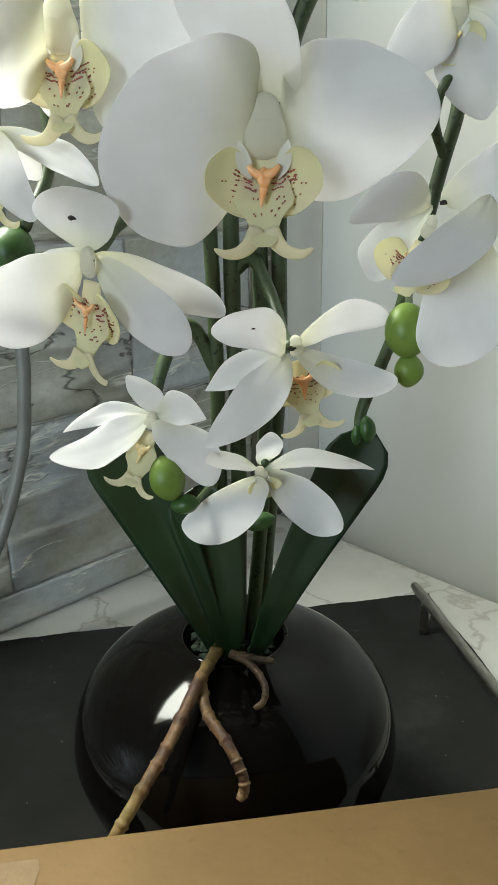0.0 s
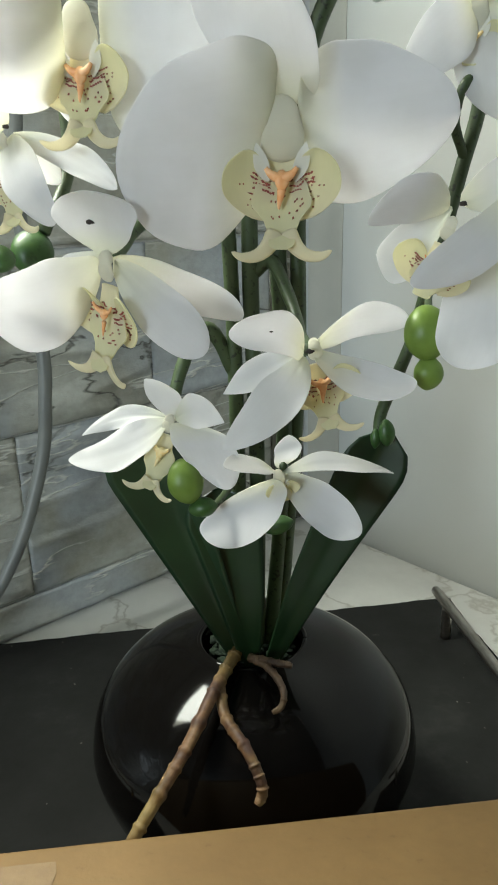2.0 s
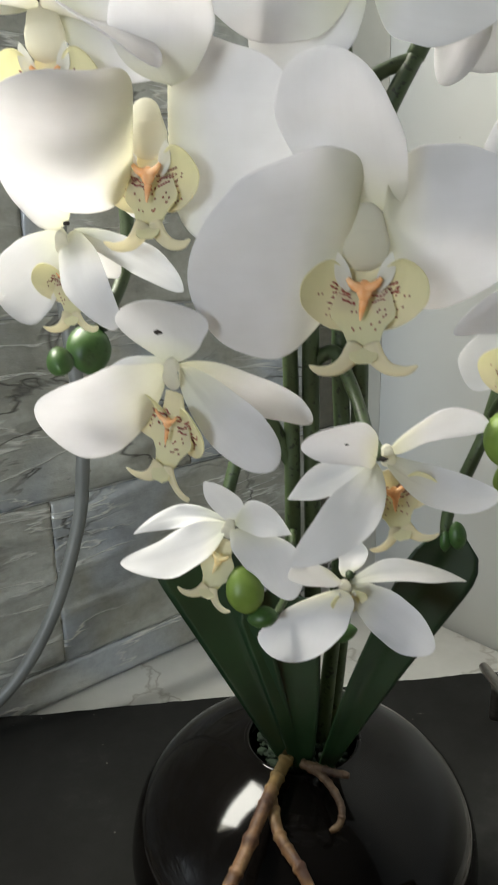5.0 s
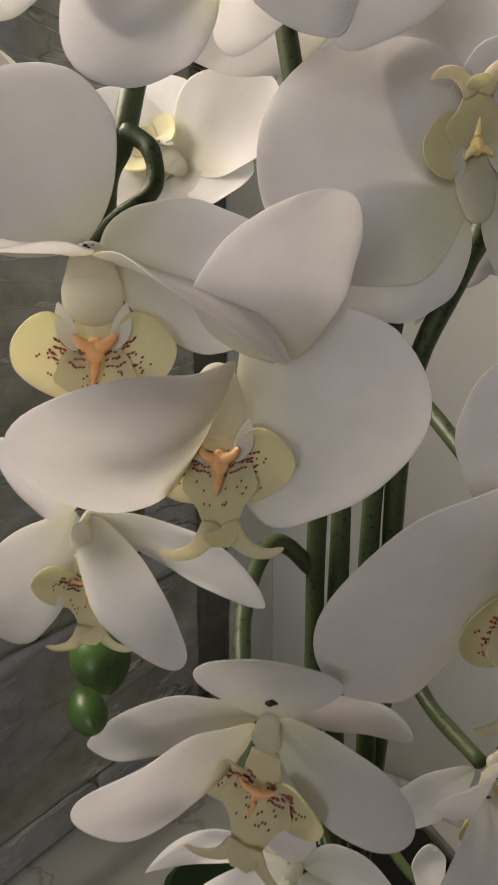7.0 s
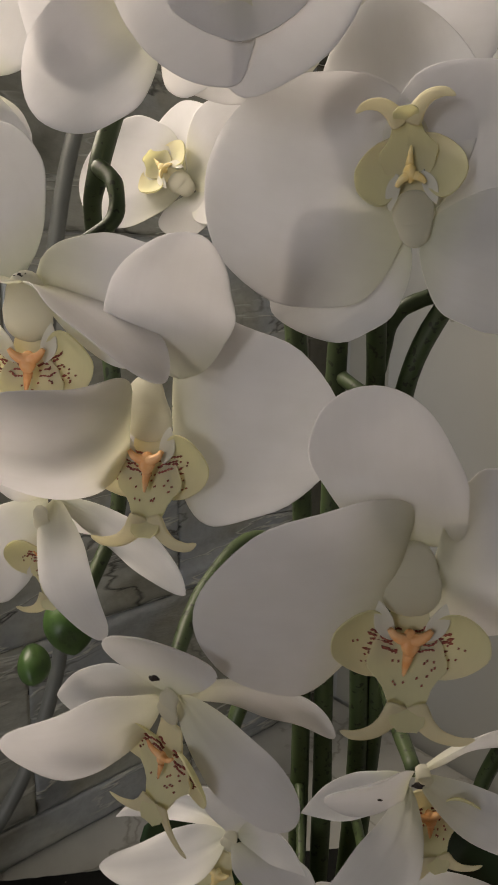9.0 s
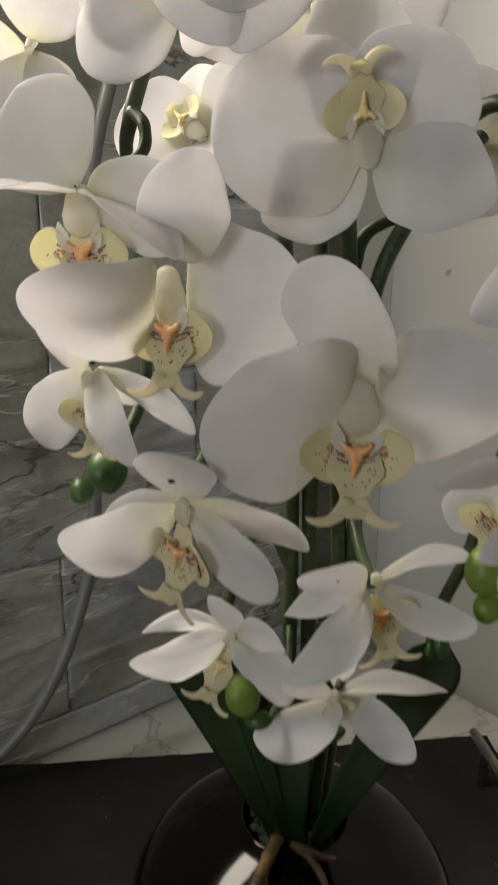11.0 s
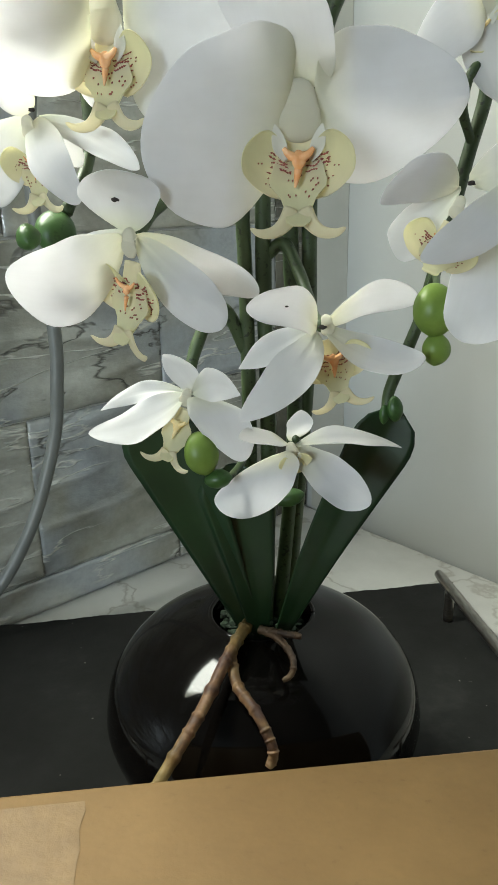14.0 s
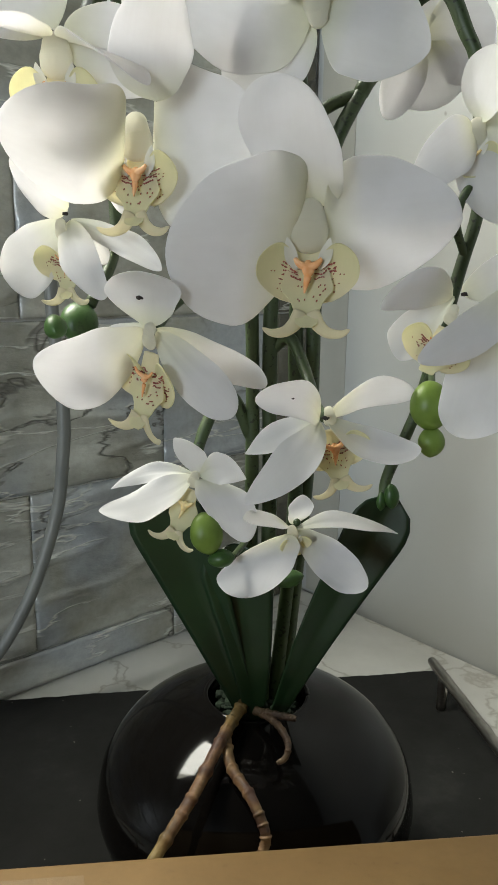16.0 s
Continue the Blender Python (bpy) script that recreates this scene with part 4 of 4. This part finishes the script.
for _ in range(260):
    a, r = rnd.uniform(0, 6.283), 0.022 * math.sqrt(rnd.random())
    c = Vector((MOUTH.x + r * math.cos(a), MOUTH.y + r * math.sin(a), 0.113 + rnd.uniform(-0.003, 0.011)))
    q = bmesh.ops.create_icosphere(bm, subdivisions=1, radius=rnd.uniform(0.0015, 0.0035), matrix=Matrix.Translation(c) @ Matrix.Rotation(rnd.uniform(0, 3), 4, "X") @ Matrix.Diagonal((1, rnd.uniform(0.4, 1), rnd.uniform(0.4, 1), 1)))
part("moss", bm, M_MOSS, orchid, "dark green crumbled moss", None, False)

# ---- vase ----
OUTER = [(0.0, 0.0), (0.046, 0.0), (0.054, 0.003), (0.070, 0.016), (0.084, 0.036), (0.092, 0.058), (0.0925, 0.070), (0.088, 0.087), (0.076, 0.103), (0.058, 0.115), (0.040, 0.1215), (0.0315, 0.1235), (0.0290, 0.1230), (0.0283, 0.1205), (0.0300, 0.116), (0.055, 0.108), (0.075, 0.09), (0.083, 0.065), (0.07, 0.025), (0.03, 0.012), (0.0, 0.012)]


def lathe_bm(profile, x, y, z, sides=72):
    fine = [(p.x, p.y) for p in curve_points([(r, h, 0) for r, h in profile], 4)]
    bm = bmesh.new()
    rings = []
    for r, h in fine:
        r = max(r, 0.0)
        if r < 1e-5:
            rings.append([bm.verts.new((x, y, z + h))])
        else:
            rings.append([bm.verts.new((x + r * math.cos(2 * math.pi * k / sides), y + r * math.sin(2 * math.pi * k / sides), z + h)) for k in range(sides)])
    for r0, r1 in zip(rings, rings[1:]):
        for k in range(sides):
            a, c = (r0[k % len(r0)], r0[(k + 1) % len(r0)]), (r1[k % len(r1)], r1[(k + 1) % len(r1)])
            vs = list(dict.fromkeys((a[0], a[1], c[1], c[0])))
            if len(vs) > 2:
                bm.faces.new(vs)
    return bm


vase = part("vase", lathe_bm([(r * 0.955, h) for r, h in OUTER], MOUTH.x, MOUTH.y + 0.001, 0.0), M_VASE, None, "", (MOUTH.x, MOUTH.y, 0))
ring = [(MOUTH.x + 0.0283 * math.cos(a * math.pi / 18), MOUTH.y + 0.001 + 0.0283 * math.sin(a * math.pi / 18), 0.1226) for a in range(37)]
part("rim", tube_bm(ring, lambda t: 0.0016, 3, 10), M_VASE, vase, "rounded rim of the mouth")
tagged(vase, "round glossy black ceramic vase standing on the slate tray", "vase")

# ---- slate tray ----
TRAY_M = Matrix(((0.969, 0.246, 0, 0.139), (0.246, -0.969, 0, 0.600), (0, 0, -1, 0), (0, 0, 0, 1)))  # x along the far edge, y towards the room, z down
tray = new("slate_tray")
tray.location = (0.0, 0.45, -0.012)
tagged(tray, "black slate serving tray with rough edges and steel bar handles", "tray")


def slate_bm(w, d, t):
    """A slab with chipped edges; local x 0..-w, y 0..d, z down."""
    bm = bmesh.new()
    rnd = random.Random(3)
    edge = []
    nx, ny = 110, 80
    for k in range(nx):
        edge.append((-w * k / nx, 0, 0, -1))
    for k in range(ny):
        edge.append((-w, d * k / ny, -1, 0))
    for k in range(nx):
        edge.append((-w + w * k / nx, d, 0, 1))
    for k in range(ny):
        edge.append((0, d - d * k / ny, 1, 0))
    rings = []
    for lvl, (h, ins) in enumerate(((0.0, 0.0022), (0.0012, 0.0010), (0.004, 0.0), (0.007, 0.0), (t, 0.0015))):
        ring = []
        for i, (x, y, ex, ey) in enumerate(edge):
            k = noise.noise((i * 0.35, lvl * 0.9, 2.0)) * 0.0016 + noise.noise((i * 0.08, lvl * 0.2, 7.0)) * 0.0022
            ring.append(bm.verts.new((x - ex * (ins + k), y - ey * (ins + k), h)))
        rings.append(ring)
    m = len(edge)
    for r0, r1 in zip(rings, rings[1:]):
        for k in range(m):
            bm.faces.new((r0[k], r0[(k + 1) % m], r1[(k + 1) % m], r1[k]))
    bm.faces.new(rings[0])
    bm.faces.new(rings[-1])
    bmesh.ops.triangulate(bm, faces=[f for f in bm.faces if len(f.verts) > 4])
    bmesh.ops.transform(bm, verts=bm.verts, matrix=TRAY_M)
    bmesh.ops.recalc_face_normals(bm, faces=bm.faces)
    return bm


part("slab", slate_bm(0.50, 0.33, 0.008), M_SLATE, tray, "black slate slab with chipped edges", None, False)
for hx in (-0.030, -0.47):
    ends = [TRAY_M @ Vector((hx, y, -0.030)) for y in (0.035, 0.295)]
    bar = part("handle", tube_bm([ends[0], (ends[0] + ends[1]) / 2, ends[1]], lambda t: 0.0042 if 0.004 < t < 0.996 else 0.0036, 20, 16), M_STEEL, tray, "brushed steel bar handle")
    for y in (0.060, 0.27):
        p0, p1 = TRAY_M @ Vector((hx, y, 0.0)), TRAY_M @ Vector((hx, y, -0.030))
        part("post", tube_bm([p0, (p0 + p1) / 2, p1], lambda t: 0.0042, 3, 12), M_STEEL, bar)
for fx, fy in ((-0.05, 0.05), (-0.05, 0.28), (-0.45, 0.05), (-0.45, 0.28)):
    p = TRAY_M @ Vector((fx, fy, 0.008))
    part("foot", tube_bm([p, p + Vector((0, 0, -0.002)), p + Vector((0, 0, -0.004))], lambda t: 0.008, 2, 14), M_CABLE, tray, "rubber foot")

# ---- cardboard box in front ----
BOX_YAW = 12.0
BOX_FAR = Vector((0.002, 0.164, 0.18))
BM = Matrix.Translation(BOX_FAR) @ Matrix.Rotation(radians(BOX_YAW), 4, "Z")
carton = new("cardboard_box")
carton.location = (0.03, 0.0, -0.012)
tagged(carton, "closed brown kraft cardboard box with clear packing tape", "box")
BW, BD = 0.56, 0.30


def panel(name, size, off, bevel=0.0018, label=""):
    return part(name, box_bm(size, BM @ Matrix.Translation(off), bevel), M_KRAFT, carton, label)


panel("top_flap", (BW, BD / 2 - 0.0008, 0.004), (0.0, -BD / 4, -0.002), 0.0018, "brown kraft top flap")
panel("top_flap", (BW, BD / 2 - 0.0008, 0.004), (0.0, -BD * 0.75, -0.002), 0.0018, "brown kraft top flap")
panel("back_panel", (BW, 0.004, 0.186), (0.0, -0.0025, -0.0975))
panel("front_panel", (BW, 0.004, 0.186), (0.0, -BD + 0.0025, -0.0975))
panel("side_panel", (0.004, BD - 0.010, 0.186), (-BW / 2 + 0.003, -BD / 2, -0.0975))
panel("side_panel", (0.004, BD - 0.010, 0.186), (BW / 2 - 0.003, -BD / 2, -0.0975))
bm = bmesh.new()
nx, ny = 40, 60
grid = []
for i in range(nx + 1):
    row = []
    for j in range(ny + 1):
        u, v = i / nx, j / ny
        wx = -0.130 + 0.078 * u + (0.0012 * noise.noise((v * 30, 1.0, 0.0)) if i in (0, nx) else 0)
        row.append(bm.verts.new(BM @ Vector((wx, -0.006 - 0.2 * v, 0.00012 + 0.00022 * abs(noise.noise((u * 14, v * 40, 3.0)))))))
    grid.append(row)
for i in range(nx):
    for j in range(ny):
        bm.faces.new((grid[i][j], grid[i][j + 1], grid[i + 1][j + 1], grid[i + 1][j])[::-1])
part("packing_tape", bm, M_TAPE, carton, "crinkled clear packing tape")

# ---- cable on the tiled wall ----
cable = part("cable", tube_bm([(-0.150, 0.600, 0.62), (-0.182, 0.560, 0.50), (-0.195, 0.535, 0.36), (-0.186, 0.525, 0.248), (-0.187, 0.522, 0.205), (-0.194, 0.518, 0.155), (-0.216, 0.500, 0.085), (-0.252, 0.48, 0.030), (-0.31, 0.44, -0.006), (-0.42, 0.38, -0.0065)], lambda t: 0.0052, 10, 14), M_CABLE)
tagged(cable, "thick grey power cable hanging down along the tiled wall", "cable")

# ---- the room: walls, marble top, ceiling ----
CORNER = Vector((0.0, 0.795, 0))
DL = Vector((-0.672, -0.740, 0)).normalized()
DR = Vector((DL.y * -1, DL.x, 0)).normalized() * 1.0
if DR.x < 0:
    DR = -DR
TOP, CEIL, LONG = -0.012, 1.45, 3.2


def frame_m(origin, along):
    """x along the wall, y into the room, z up."""
    a = Vector(along)
    inward = Vector((-a.y, a.x, 0))
    if inward.dot(Vector((0, 0, 0)) + (CORNER + (DL + DR) * 1.5) - Vector(origin)) < 0:
        inward = -inward
    m = Matrix.Identity(4)
    m.col[0][:3], m.col[1][:3], m.col[2][:3], m.col[3][:3] = a, inward, (0, 0, 1), origin
    return m


def wall_box(m, x0, x1, z0, z1, depth=0.15):
    bm = box_bm((x1 - x0, depth, z1 - z0), Matrix.Translation(((x0 + x1) / 2, -depth / 2, (z0 + z1) / 2)))
    bmesh.ops.transform(bm, verts=bm.verts, matrix=m)
    bmesh.ops.recalc_face_normals(bm, faces=bm.faces)
    return bm


def join(*bms):
    out = bmesh.new()
    for k in bms:
        me = bpy.data.meshes.new("tmp")
        k.to_mesh(me)
        k.free()
        out.from_mesh(me)
        bpy.data.meshes.remove(me)
    return out


ML, MR = frame_m(CORNER, DL), frame_m(CORNER, DR)
MB = frame_m(CORNER + DL * LONG, DR)
MS = frame_m(CORNER + DR * LONG, DL)
FLOOR = -0.92
# tiled wall, with a window opening high above the top
WIN = (0.38, 0.76, 0.62, 0.88)
wall_tiled = part("wall_tiled", join(wall_box(ML, -0.15, WIN[0], FLOOR, CEIL), wall_box(ML, WIN[1], LONG, FLOOR, CEIL), wall_box(ML, WIN[0], WIN[1], FLOOR, WIN[2]), wall_box(ML, WIN[0], WIN[1], WIN[3], CEIL)), M_GROUT, None, "", CORNER, False)
tagged(wall_tiled, "wall clad with grey stone-effect tiles with pale painted ridge highlights", "wall", "", "structure")
wall_white = part("wall_white", wall_box(MR, 0.0, LONG, FLOOR, CEIL), M_PLASTER, None, "", CORNER, False)
tagged(wall_white, "plain wall with off-white paint", "wall", "", "structure")
# unseen opening, added so that the fill lamp has a place
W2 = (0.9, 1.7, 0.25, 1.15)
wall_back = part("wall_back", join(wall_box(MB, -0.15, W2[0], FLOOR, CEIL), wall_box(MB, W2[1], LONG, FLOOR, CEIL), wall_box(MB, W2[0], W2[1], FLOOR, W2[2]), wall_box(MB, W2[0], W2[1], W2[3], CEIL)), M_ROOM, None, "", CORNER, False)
tagged(wall_back, "plain painted wall with an opening added for the fill lamp", "wall", "", "structure")
wall_side = part("wall_side", wall_box(MS, -0.15, LONG, FLOOR, CEIL), M_ROOM, None, "", CORNER, False)
tagged(wall_side, "plain painted wall", "wall", "", "structure")
mid = CORNER + (DL + DR) * (LONG / 2)
turn = Matrix.Rotation(math.atan2(DL.y, DL.x), 4, "Z")
ceiling = part("ceiling", box_bm((LONG + 0.3, LONG + 0.3, 0.12), Matrix.Translation(mid + Vector((0, 0, CEIL + 0.06))) @ turn), M_ROOM, None, "", (0, 0, CEIL), False)
tagged(ceiling, "plain painted ceiling", "ceiling", "", "structure")
floor = part("floor", box_bm((LONG + 0.3, LONG + 0.3, 0.12), Matrix.Translation(mid + Vector((0, 0, FLOOR - 0.06))) @ turn), M_ROOM, None, "", (0, 0, FLOOR), False)
tagged(floor, "plain floor", "floor", "", "structure")
bm = box_bm((0.046, 0.004, CEIL - TOP - 0.002), MR @ Matrix.Translation((0.032, -0.0008, (CEIL + TOP) / 2)), 0.0006)
trim = part("trim_corner", bm, M_BEIGE, None, "", CORNER, False)
tagged(trim, "narrow beige plaster strip beside the corner", "trim", "", "structure")
# marble top along both walls
bm = box_bm((LONG - 0.01, 0.62, 0.03), ML @ Matrix.Translation((LONG / 2, 0.31, TOP - 0.015)), 0.002)
marble_top = part("countertop", bm, M_MARBLE, None, "", (0, 0.5, TOP), False)
tagged(marble_top, "white marble countertop with grey-brown veins", "countertop", "", "structure")
bm = box_bm((LONG - 0.7, 0.56, -FLOOR + TOP - 0.031), ML @ Matrix.Translation((LONG / 2 - 0.3, 0.285, (FLOOR + TOP - 0.031) / 2)), 0.002)
base = part("counter_base", bm, M_ROOM, None, "", (0, 0.5, FLOOR), False)
tagged(base, "plain base under the countertop", "counter", "", "structure")

# ---- stone tiles, each a piece of its own ----
TW, TT = 0.30, 0.0036


def tile_mesh(w, h, seed, step, mat):
    nx, nz = max(6, int(w / step)), max(6, int(h / step))
    verts, faces = [], []
    for i in range(nx + 1):
        for j in range(nz + 1):
            x, z = w * i / nx, h * j / nz
            e = min(min(x, w - x) / 0.006, min(z, h - z) / 0.007, 1.0)
            sway = 0.010 * noise.noise(Vector((x * 9 + seed * 1.3, z * 6, seed)))
            crest = 1.0 - abs(noise.noise(Vector((x * 4 + seed * 2.3, (z + sway) * 26, seed * 0.7))))
            chip = noise.fractal(Vector((x * 22 + seed * 3.1, z * 48 + seed, seed * 1.7)), 0.8, 2.1, 4)
            r = 0.0046 * crest ** 8 + 0.0012 * chip - 0.0010
            verts.append((x + 0.0012 * noise.noise((z * 60, seed, i)) * (i in (0, nx)), TT * (0.72 + 0.28 * max(e, 0.0) ** 0.5) + r * max(e, 0.0), z + 0.0012 * noise.noise((x * 60, seed, j)) * (j in (0, nz))))
    c = nz + 1
    for i in range(nx):
        for j in range(nz):
            faces.append((i * c + j, i * c + j + 1, (i + 1) * c + j + 1, (i + 1) * c + j))
    rim = [j for j in range(c)] + [i * c + nz for i in range(1, nx + 1)] + [nx * c + j for j in range(nz - 1, -1, -1)] + [i * c for i in range(nx - 1, 0, -1)]
    n0 = len(verts)
    for k in rim:
        verts.append((verts[k][0], 0.0, verts[k][2]))
    m = len(rim)
    for k in range(m):
        faces.append((rim[(k + 1) % m], rim[k], n0 + k, n0 + (k + 1) % m))
    me = bpy.data.meshes.new("tile")
    me.from_pydata(verts, [], faces)
    me.materials.append(mat)
    smooth(me)
    return me


seed = 0
LEVELS = [TOP + 0.0015] + [0.023 + 0.145 * k for k in range(10)]
OFFSETS = (0.19, 0.338, 0.20, 0.338, 0.252, 0.10, 0.26, 0.15, 0.3, 0.1)
for z0, z1, off in zip(LEVELS, LEVELS[1:], OFFSETS):
    # the first narrow column, next to the corner, takes the darker colour
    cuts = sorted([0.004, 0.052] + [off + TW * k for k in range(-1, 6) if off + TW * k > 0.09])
    for x0, x1 in zip(cuts, cuts[1:]):
        seed += 1
        inside = x1 > WIN[0] and x0 < WIN[1] and z1 > WIN[2] and z0 < WIN[3]
        if not inside and z1 < CEIL:
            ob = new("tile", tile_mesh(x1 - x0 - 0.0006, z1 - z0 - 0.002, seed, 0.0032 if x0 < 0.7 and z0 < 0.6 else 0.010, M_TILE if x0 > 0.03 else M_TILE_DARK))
            ob.parent = wall_tiled
            ob.matrix_local = Matrix.Translation(-CORNER) @ ML @ Matrix.Translation((x0, 0.0005, z0))

# ---- lamps: daylight in the high window, added fill in the back opening ----
c1 = ML @ Vector(((WIN[0] + WIN[1]) / 2, -0.05, (WIN[2] + WIN[3]) / 2))
area_lamp("window_light_high", c1, c1 + ML.to_3x3() @ Vector((0, 1, -0.55)), WIN[1] - WIN[0], WIN[3] - WIN[2], 12.8, (1.0, 0.97, 0.92))
# unseen bluish fill lamp, added to lift the fronts of the flowers
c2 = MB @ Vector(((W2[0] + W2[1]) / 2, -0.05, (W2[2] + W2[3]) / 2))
area_lamp("fill_light_back", c2, c2 + MB.to_3x3() @ Vector((0, 1, -0.1)), W2[1] - W2[0], W2[3] - W2[2], 39, (0.79, 0.87, 1.0))
